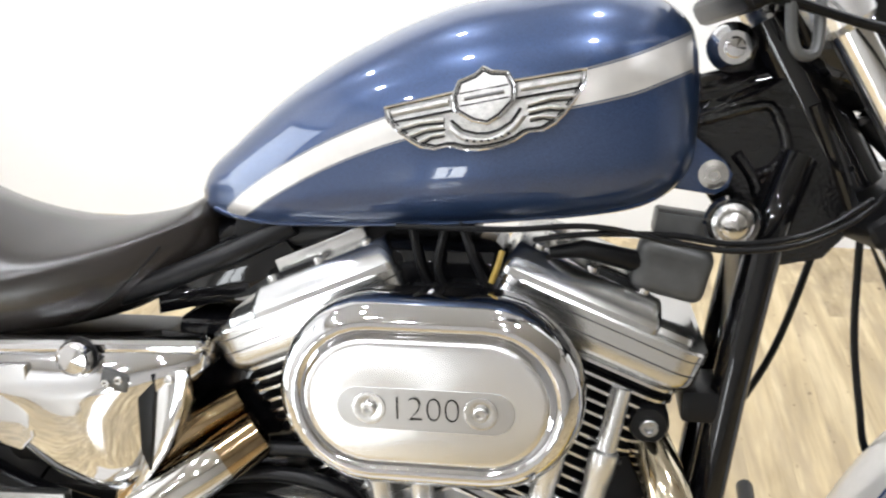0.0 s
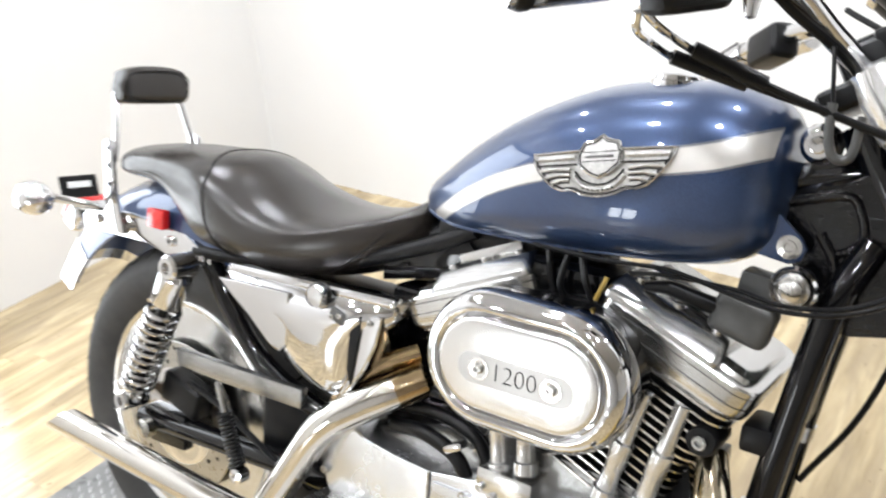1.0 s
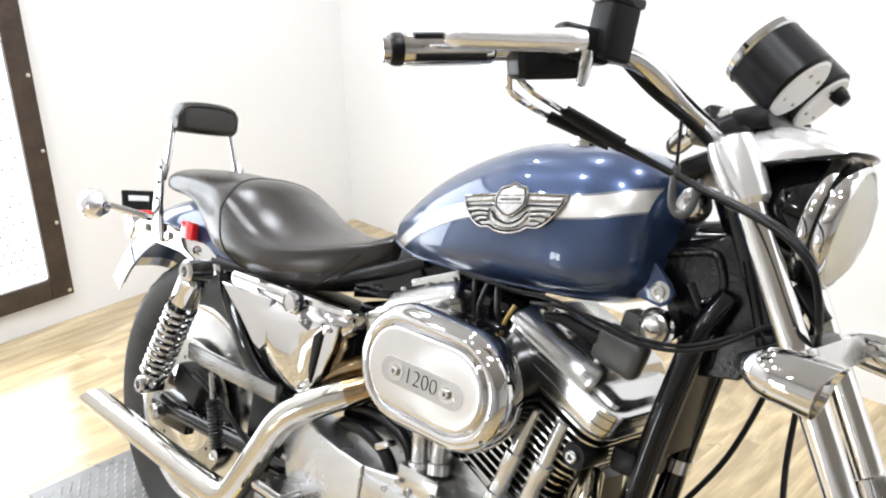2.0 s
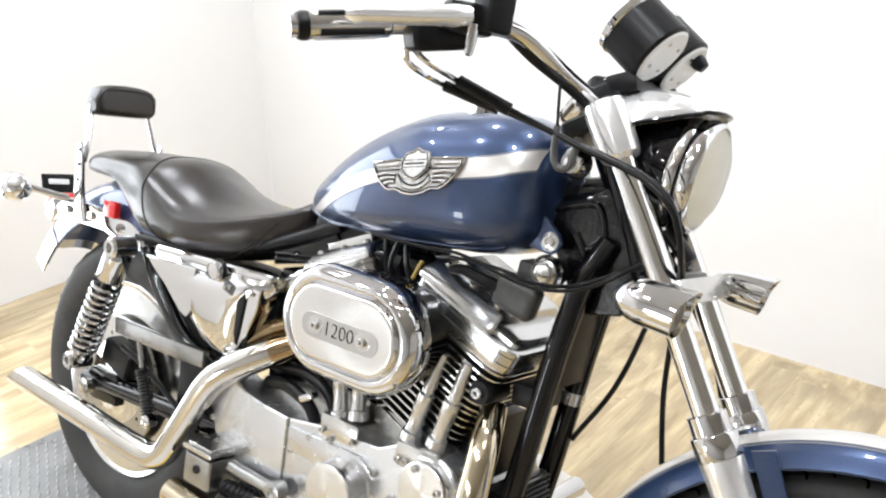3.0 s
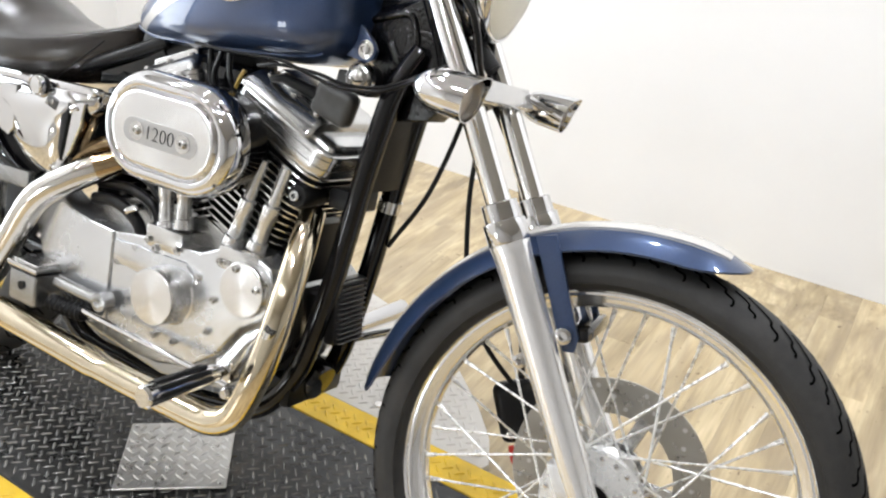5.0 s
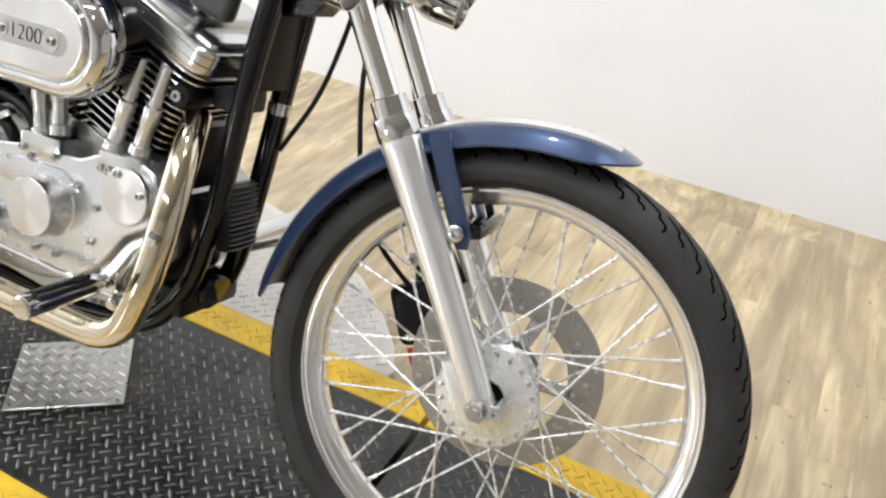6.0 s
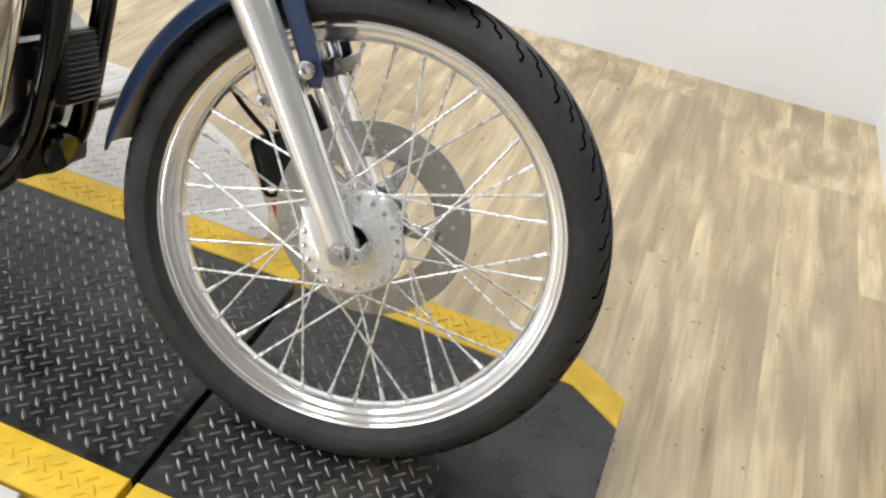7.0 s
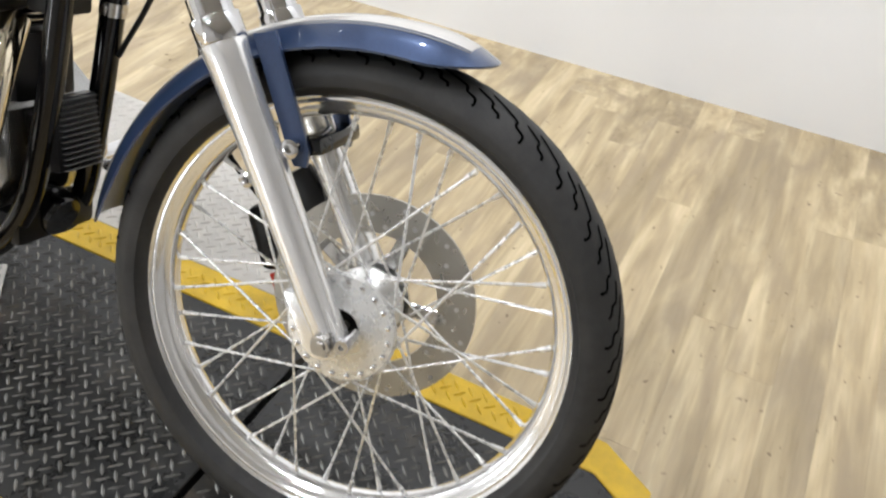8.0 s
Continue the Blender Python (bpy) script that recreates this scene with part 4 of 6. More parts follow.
    cab("vent_hose", [(-0.458, -0.153, 1.056), (-0.458, -0.154, 1.042), (-0.456, -0.154, 1.019), (-0.450, -0.153, 1.005), (-0.440, -0.150, 1.003), (-0.434, -0.146, 1.012), (-0.432, -0.138, 1.045)], 0.0048, PLASTIC, "grey plastic vent hose")
    cab("idle_cable", [(-0.79, -0.105, 0.846), (-0.684, -0.118, 0.848), (-0.607, -0.12, 0.853), (-0.533, -0.12, 0.840), (-0.485, -0.12, 0.834), (-0.437, -0.115, 0.838), (-0.402, -0.11, 0.850), (-0.372, -0.105, 0.868), (-0.335, -0.08, 0.90)], 0.0028)
    cab("idle_cable", [(-0.66, -0.10, 0.835), (-0.607, -0.115, 0.845), (-0.533, -0.117, 0.846), (-0.485, -0.118, 0.840), (-0.437, -0.112, 0.844), (-0.402, -0.107, 0.856), (-0.365, -0.095, 0.878)], 0.0028)


handlebar()

# ---- fuel tank ----
TAIL = True
TANK = [(-1.008, 0.85, 0.872, 0.016), (-0.995, 0.84, 0.892, 0.036), (-0.965, 0.8318, 0.918, 0.058), (-0.92, 0.827, 0.957, 0.08), (-0.87, 0.829, 0.992, 0.099), (-0.81, 0.832, 1.024, 0.115),
        (-0.74, 0.836, 1.051, 0.126), (-0.67, 0.842, 1.062, 0.13), (-0.61, 0.848, 1.067, 0.128), (-0.565, 0.856, 1.061, 0.118), (-0.535, 0.871, 1.047, 0.103), (-0.517, 0.8906, 1.027, 0.08),
        (-0.508, 0.92, 1.0, 0.045), (-0.505, 0.945, 0.975, 0.012)]


def section(table, x):
    xs = [r[0] for r in table]
    return [float(np.interp(x, xs, [r[k] for r in table])) for k in (1, 2, 3)]


def tank_y(x, z, off=0.0):
    """How far the tank's side stands from its middle at x, z."""
    zb, zt, hw = section(TANK, x)
    mid = zb + 0.42 * (zt - zb)
    if z >= mid:
        t = min(1.0, (z - mid) / max(1e-5, zt - mid))
        y = hw * (1 - t ** 2.3) ** (1 / 2.3)
    else:
        t = min(1.0, (mid - z) / max(1e-5, mid - zb))
        y = hw * (1 - t ** 3.2) ** (1 / 3.2)
    return -(y + off)


def body_loft(table, n_up, n_low, mid_frac, steps, seg=40):
    xs = [r[0] for r in table]
    rings = []
    for i in range(steps + 1):
        x = xs[0] + (xs[-1] - xs[0]) * (0.5 - 0.5 * math.cos(math.pi * i / steps))
        zb, zt, hw = section(table, x)
        mid = zb + mid_frac * (zt - zb)
        ring = []
        for k in range(seg):
            a = 2 * math.pi * k / seg
            c, s = math.cos(a), math.sin(a)
            n = n_up if s >= 0 else n_low
            ring.append((x, hw * math.copysign(abs(c) ** (2 / n), c), mid + (zt - mid if s >= 0 else mid - zb) * math.copysign(abs(s) ** (2 / n), s)))
        rings.append(ring)
    return Geo().rings(rings)


def smooth_table(table, n=40):
    """The stations of a table laid on a smooth curve."""
    xs = [r[0] for r in table]
    pts = [curve([(r[0], r[k], 0) for r in table], n * 2) for k in (1, 2, 3)]
    out = []
    for i in range(n + 1):
        x = xs[0] + (xs[-1] - xs[0]) * i / n
        row = [x]
        for p in pts:
            order = sorted((q.x, q.y) for q in p)
            row.append(float(np.interp(x, [o[0] for o in order], [o[1] for o in order])))
        out.append(tuple(row))
    return out


def on_tank(points, off):
    return [(x, tank_y(x, z, off), z) for x, z in points]


def tank_band(lines, off=0.0007):
    """A strip of paint between two lines of (x, z) on the tank's right side."""
    low, high = lines
    rings = [[(x, tank_y(x, z0 + (z1 - z0) * k / 4, off), z0 + (z1 - z0) * k / 4) for k in range(5)] for (x, z0), (_, z1) in zip(low, high)]
    return Geo().rings(rings, closed=False, caps=False)


STRIPE = [(-0.968, 0.839), (-0.957, 0.848), (-0.938, 0.862), (-0.896, 0.889), (-0.84, 0.918), (-0.78, 0.941), (-0.72, 0.956), (-0.64, 0.972), (-0.58, 0.986), (-0.545, 0.998), (-0.522, 1.006)]


def stripe_lines(lo, hi):
    line = curve([(x, 0, z) for x, z in STRIPE], 60)
    wide = lambda x: 1.0 + 0.30 * min(1.0, max(0.0, (x + 0.72) / 0.15))
    return [(p.x, p.z + lo * wide(p.x) - 0.002 * (wide(p.x) - 1)) for p in line], [(p.x, p.z + hi * wide(p.x) - 0.002 * (wide(p.x) - 1)) for p in line]


def fuel_tank():
    global TANK
    TANK = smooth_table(TANK, 44)
    tank = part("fuel_tank", body_loft(TANK, 2.3, 3.2, 0.42, 64, 48), BLUE, bike, "metallic blue teardrop fuel tank with a silver side stripe")
    mirror = Matrix.Diagonal((1, -1, 1, 1))
    for m in (None, mirror):
        part("tank_stripe", tank_band(stripe_lines(-0.0115, 0.0115)), SILVER, tank, "silver side stripe", m)
        for lo, hi in ((-0.0045, -0.0033), (0.0033, 0.0045), (-0.0135, -0.0122), (0.0122, 0.0135)):
            part("tank_pinstripe", tank_band(stripe_lines(lo, hi), 0.0011), PINLINE if abs(lo) > 0.01 else SILVER, tank, "", m)
    part("tank_seam", Geo().tube([(x, tank_y(x, z, 0.001), z) for x, z in ((r[0], r[1] + 0.012) for r in TANK[2:-4])], 0.0022, 6), BLUE, tank)
    # filler cap
    zt = section(TANK, -0.64)[1]
    part("filler_cap", Geo().lathe([(0.0, 0.012), (0.024, 0.011), (0.028, 0.008), (0.029, 0.003), (0.033, 0.002), (0.034, -0.01)], Matrix.Translation((-0.662, -0.02, zt - 0.006)), 32), CHROME, tank, "chrome filler cap")
    # front mounting ear
    ear = [(-0.548, 0.932), (-0.548, 0.880), (-0.520, 0.876), (-0.494, 0.872), (-0.482, 0.879), (-0.478, 0.892), (-0.485, 0.904), (-0.519, 0.932)]
    for sg in (-1, 1):
        part("tank_ear", Geo().prism(ear, sg * 0.046, sg * 0.055, 0.002), BLUE, tank, "blue mounting ear")
        part("tank_bolt", Geo().lathe([(0.014, 0), (0.014, 0.002), (0.0085, 0.003), (0.0085, 0.008), (0.005, 0.0085), (0.004, 0.006), (0.0, 0.006)], Matrix.Translation((-0.496, sg * 0.055, 0.892)) @ Matrix.Rotation(-sg * math.pi / 2, 4, "X"), 20), STEEL, tank, "bright bolt and washer")
    badge(tank)


def badge(tank):
    """A winged shield in chrome over dark pewter, laid on the tank's side."""
    cx, cz, slope = -0.702, 0.966, 0.19
    def put(u, v):
        return (cx + u - v * slope * 0.5, cz + v + u * slope)
    wing = [(0.016, 0.012), (0.088, 0.0095), (0.086, 0.000), (0.080, -0.009), (0.073, -0.017), (0.066, -0.024), (0.058, -0.030), (0.047, -0.034), (0.037, -0.033), (0.031, -0.034), (0.022, -0.0385), (0.010, -0.041), (0.0, -0.0415)]
    shield = [(0.0, 0.028), (0.007, 0.023), (0.021, 0.020), (0.0265, 0.008), (0.0255, -0.004), (0.012, -0.015), (0.0, -0.020)]
    def flat(outline, h0, h1, shrink=0.0):
        out = [put(u, v) for u, v in outline]
        mx, mz = sum(p[0] for p in out) / len(out), sum(p[1] for p in out) / len(out)
        top = [(x + (mx - x) * shrink, z + (mz - z) * shrink) for x, z in out]
        k = len(out)
        verts = on_tank(out, h0) + on_tank(out, h1 * 0.7) + on_tank(top, h1) + on_tank([(mx, mz)], h1 * 1.05)
        faces = [(i, (i + 1) % k, k + (i + 1) % k, k + i) for i in range(k)] + [(k + i, k + (i + 1) % k, 2 * k + (i + 1) % k, 2 * k + i) for i in range(k)]
        faces += [(2 * k + i, 2 * k + (i + 1) % k, 3 * k) for i in range(k)]
        return Geo().add(verts, faces)
    full = wing + [(-u, v) for u, v in reversed(wing[:-1])]
    body = part("tank_badge", flat(full, -0.001, 0.0035), BADGE, tank, "winged bright metal shield badge", sharp=25)
    def bar(points, r, off=0.0042):
        return Geo().tube([(x, tank_y(x, z, off), z) for x, z in (put(u, v) for u, v in points)], r, 8)
    inner = [(u * 0.955, v * 0.93) for u, v in wing]
    for sg in (1, -1):
        part("badge_rim", bar([(sg * u, v) for u, v in wing], 0.0016), CHROME, body, "chrome edge")
        part("badge_line", bar([(sg * u, v) for u, v in inner], 0.0010), SATIN, body, "dark inlaid line")
        part("badge_line", bar([(sg * 0.027, -0.0035), (sg * 0.084, -0.0045)], 0.0011), SATIN, body)
        part("badge_bar", bar([(sg * 0.031, 0.0045), (sg * 0.081, 0.0032)], 0.0030, 0.0034), BADGE, body, "raised bar")
        for k, (u0, v0, u1, v1) in enumerate(((0.036, -0.010, 0.077, -0.0105), (0.036, -0.016, 0.069, -0.0185), (0.037, -0.022, 0.060, -0.0255))):
            part("badge_feather", bar([(sg * u0, v0), (sg * (u0 + u1) / 2, (v0 + v1) / 2 + 0.002), (sg * u1, v1)], 0.0022, 0.0036), BADGE, body, "raised feather")
            part("badge_line", bar([(sg * u0, v0 - 0.003), (sg * (u0 + u1) / 2, (v0 + v1) / 2 - 0.001), (sg * (u1 - 0.003), v1 - 0.003)], 0.0008), SATIN, body)
    ribbon = [(-0.030, -0.012), (-0.021, -0.022), (-0.010, -0.027), (0.0, -0.0285), (0.010, -0.027), (0.021, -0.022), (0.030, -0.012)]
    part("badge_line", bar(ribbon, 0.0012), SATIN, body)
    part("badge_ribbon", bar([(u * 1.05, v - 0.006) for u, v in ribbon], 0.0034, 0.0026), BADGE, body, "curved ribbon")
    for k in range(7):
        u = -0.018 + 0.006 * k
        v = -0.0345 + 9.0 * u * u
        part("ribbon_mark", bar([(u - 0.0012, v), (u + 0.0012, v)], 0.0011, 0.0058), SATIN, body)
    sh = shield + [(-u, v) for u, v in reversed(shield[1:-1])]
    part("badge_shield", flat(sh, 0.001, 0.0065, 0.10), BADGE, body, "bright shield", sharp=25)
    part("badge_line", Geo().tube([(x, tank_y(x, z, 0.0063), z) for x, z in (put(u * 0.9, v * 0.9) for u, v in sh + sh[:1])], 0.0009, 8), SATIN, body)
    part("badge_rim", Geo().tube([(x, tank_y(x, z, 0.0050), z) for x, z in (put(u, v) for u, v in sh + sh[:1])], 0.0016, 8), CHROME, body)
    for v in (0.0095, -0.0010):
        part("badge_line", bar([(-0.021, v), (0.021, v)], 0.0007, 0.0066), SATIN, body)
    part("badge_bar", bar([(-0.017, 0.0042), (0.017, 0.0042)], 0.0018, 0.0064), PEWTER, body)


fuel_tank()

# ---- seat ----
SEAT = smooth_table([(-1.652, 0.826, 0.848, 0.05), (-1.645, 0.817, 0.866, 0.084), (-1.62, 0.813, 0.877, 0.102), (-1.55, 0.812, 0.884, 0.112), (-1.50, 0.798, 0.886, 0.117), (-1.455, 0.752, 0.888, 0.122), (-1.43, 0.728, 0.889, 0.126),
                     (-1.415, 0.718, 0.891, 0.129), (-1.38, 0.716, 0.892, 0.136), (-1.34, 0.712, 0.886, 0.139), (-1.29, 0.708, 0.864, 0.139), (-1.22, 0.707, 0.838, 0.137), (-1.15, 0.714, 0.824, 0.124), (-1.08, 0.732, 0.830, 0.100),
                     (-1.03, 0.762, 0.844, 0.070), (-1.00, 0.786, 0.860, 0.048), (-0.985, 0.812, 0.852, 0.02)], 66)
# height of the seat's edge, and how full its top is
SEAT_EDGE = smooth_table([(-1.652, 0.837, 2.4, 0), (-1.62, 0.845, 2.6, 0), (-1.50, 0.850, 2.6, 0), (-1.43, 0.845, 2.4, 0), (-1.39, 0.835, 2.0, 0), (-1.334, 0.812, 1.7, 0), (-1.257, 0.784, 1.6, 0), (-1.159, 0.789, 1.6, 0), (-1.056, 0.818, 1.7, 0), (-1.0, 0.836, 1.9, 0), (-0.985, 0.832, 2.0, 0)], 66)


def seat_point(x, a):
    zb, zt, hw = section(SEAT, x)
    mid, n, _ = section(SEAT_EDGE, x)
    sink = 0.012 * min(1.0, max(0.0, (-1.15 - x) / 0.25))
    zb, zt, mid = zb - sink * 0.5, zt - sink, mid - sink
    c, s = math.cos(a), math.sin(a)
    n = n if s >= 0 else 3.2
    return Vector((x, -hw * math.copysign(abs(c) ** (2 / n), c), mid + (zt - mid if s >= 0 else mid - zb) * math.copysign(abs(s) ** (2 / n), s)))


def seat():
    rings = []
    for i in range(81):
        x = -1.652 + 0.667 * (0.5 - 0.5 * math.cos(math.pi * (0.04 + 0.92 * i / 80))) / 1.0
        rings.append([tuple(seat_point(x, 2 * math.pi * k / 52)) for k in range(52)])
    ob = part("seat", Geo().rings(rings), LEATHER, bike, "black leather two-up seat with stitched seams", sharp=70)
    # the seam between rider and pillion, lying in the crease
    seam = [(-62, -1.310), (-30, -1.345), (0, -1.364), (30, -1.374), (60, -1.400), (90, -1.420), (120, -1.400), (150, -1.374), (180, -1.364), (210, -1.345), (242, -1.310)]
    line = curve([(a, x, 0) for a, x in seam], 80)
    part("seat_seam", Geo().tube([seat_point(p.y, radians(p.x)) for p in line], 0.0017, 8), SEAM, ob, "black piping")
    front = [seat_point(-1.165 + 0.13 * i / 20, radians(-70 + 66 * i / 20)) for i in range(21)]
    part("seat_seam", Geo().tube(front, 0.0012, 8), SEAM, ob, "black front seam")


seat()


def sissy_bar():
    pad_c = Vector((-1.672, 0, 0.968))
    rings = []
    for i in range(17):
        t = -1 + 2 * i / 16
        e = max(0.0, 1 - abs(t) ** 4) ** 0.25 if abs(t) < 1 else 0.0
        e = 0.30 + 0.70 * e
        y = 0.077 * t
        ring = [(0.024 * (0.55 + 0.45 * e) * math.copysign(abs(math.cos(a)) ** 0.5, math.cos(a)), y, ((0.040 * e - 0.006 * t * t) if math.sin(a) > 0 else 0.032 * (0.6 + 0.4 * e)) * math.copysign(abs(math.sin(a)) ** 0.5, math.sin(a))) for a in (2 * math.pi * k / 24 for k in range(24))]
        rings.append(ring)
    pad = part("backrest_pad", Geo().rings(rings), LEATHER, bike, "black leather passenger backrest pad", Matrix.Translation(pad_c) @ Matrix.Rotation(radians(-6), 4, "Y"))
    edge = [pad_c + Vector((0.023, 0.071 * math.copysign(abs(math.cos(a)) ** 0.6, math.cos(a)), 0.002 + 0.030 * math.copysign(abs(math.sin(a)) ** 0.6, math.sin(a)))) for a in (2 * math.pi * k / 40 for k in range(41))]
    part("pad_seam", Geo().tube(edge, 0.0015, 6), SEAM, pad)
    pts = [(-1.655, -0.096, 0.83), (-1.660, -0.085, 0.88), (-1.690, -0.066, 0.985), (-1.690, 0.066, 0.985), (-1.660, 0.085, 0.88), (-1.655, 0.096, 0.83)]
    part("sissy_bar", Geo().tube(rounded(pts, 0.03), 0.0065, 12), CHROME, bike, "chrome backrest hoop")
    for sg in (-1, 1):
        up = [(-1.612, 0.700), (-1.648, 0.700), (-1.668, 0.76), (-1.672, 0.865), (-1.662, 0.875), (-1.648, 0.868), (-1.636, 0.78)]
        ob = part("sissy_plate", Geo().prism(up, sg * 0.100, sg * 0.107, 0.002), CHROME, bike, "chrome backrest side plate")
        for z in (0.79, 0.825, 0.858):
            part("plate_slot", Geo().lathe([(0.005, 0), (0.0042, 0.002), (0.0, 0.002)], Matrix.Translation((-1.655, sg * 0.107, z)) @ Matrix.Rotation(-sg * math.pi / 2, 4, "X"), 10), SATIN, ob)
        strut = [(-1.395, 0.680), (-1.40, 0.706), (-1.45, 0.730), (-1.60, 0.742), (-1.72, 0.735), (-1.75, 0.715), (-1.74, 0.690), (-1.66, 0.692), (-1.55, 0.694), (-1.45, 0.672)]
        so = part("fender_strut", Geo().prism(strut, sg * 0.086, sg * 0.099, 0.003), CHROME, bike, "chrome fender strut")
        for x, z in ((-1.485, 0.712), (-1.60, 0.718), (-1.70, 0.715)):
            part("strut_bolt", bolt((x, sg * 0.099, z), (0, sg, 0), 0.010, 0.007), CHROME, so)


sissy_bar()


def rear_fender():
    c, R, hw = Vector((-1.50, 0, 0.400)), 0.415, 0.092
    rings, band = [], []
    n = 40
    for i in range(n + 1):
        t = i / n
        a = radians(58 + (150 - 58) * t)
        ring = []
        for k in range(13):
            u = -1 + 2 * k / 12
            drop = 0.085 * abs(u) ** 4
            r = R - drop
            ring.append((c.x + r * math.cos(a), hw * math.copysign(min(1, abs(u) * 1.15), u), c.z + r * math.sin(a)))
        inner = [(c.x + (x - c.x) * 0.99, y * 0.97, c.z + (z - c.z) * 0.99) for x, y, z in reversed(ring)]
        rings.append(ring + inner)
    f = part("rear_fender", Geo().rings(rings), BLUE, bike, "metallic blue rear fender with a silver stripe")
    rings = []
    for i in range(n + 1):
        a = radians(60 + 89 * i / n)
        ring = [(c.x + (R + 0.0008) * math.cos(a), 0.03 * u, c.z + (R + 0.0008) * math.sin(a)) for u in (-1, -0.5, 0, 0.5, 1)]
        rings.append(ring)
    part("fender_stripe", Geo().rings(rings, closed=False, caps=False), SILVER, f, "silver centre stripe")
    # pale tail section with lamp and plate bracket
    tail = []
    for i in range(13):
        a = radians(138 + 16 * i / 12)
        ring = [(c.x + (R + 0.002 - 0.085 * abs(u) ** 4) * math.cos(a), (hw + 0.002) * math.copysign(min(1, abs(u) * 1.15), u), c.z + (R + 0.002 - 0.085 * abs(u) ** 4) * math.sin(a)) for u in (-1 + k / 6 for k in range(13))]
        tail.append(ring + [(c.x + (x - c.x) * 0.99, y * 0.96, c.z + (z - c.z) * 0.99) for x, y, z in reversed(ring)])
    part("fender_tip", Geo().rings(tail), CHROME, f, "bright chrome fender tip")
    lamp_m = Matrix.Translation((-1.862, 0, 0.682)) @ Matrix.Rotation(radians(-55), 4, "Y")
    tl = part("tail_lamp", Geo().box((0.055, 0.105, 0.045), lamp_m, 0.014, 3), CHROME, bike, "chrome tail lamp with a red lens")
    part("tail_lens", Geo().box((0.05, 0.098, 0.026), lamp_m @ Matrix.Translation((0.0, 0, 0.026)), 0.011, 3), RED, tl, "red lens")
    part("plate_bracket", Geo().box((0.006, 0.085, 0.046), Matrix.Translation((-1.835, -0.050, 0.752)) @ Matrix.Rotation(radians(-20), 4, "Y"), 0.002, 1), SATIN, bike, "black plate bracket")
    part("bracket_slot", Geo().box((0.004, 0.052, 0.013), Matrix.Translation((-1.831, -0.052, 0.757)) @ Matrix.Rotation(radians(-20), 4, "Y"), 0.001, 1), WHITEPLASTIC, bike)
    for sg in (-1, 1):
        part("side_reflector", Geo().box((0.044, 0.016, 0.036), Matrix.Translation((-1.515, sg * 0.105, 0.748)), 0.004, 2), RED, bike, "red side reflector")
        p = Vector((-1.735, sg * 0.205, 0.758))
        sig = part("rear_turn_signal", Geo().lathe([(0.0, 0.034), (0.014, 0.031), (0.025, 0.022), (0.031, 0.006), (0.033, -0.012), (0.031, -0.022), (0.0, -0.026)], aim(p, (1, 0, 0)), 24), CHROME, bike, "chrome round rear turn signal")
        part("signal_stalk", Geo().tube([p + Vector((0, -sg * 0.028, 0)), (-1.70, sg * 0.10, 0.738)], [0.0075, 0.009], 12), CHROME, sig)


rear_fender()


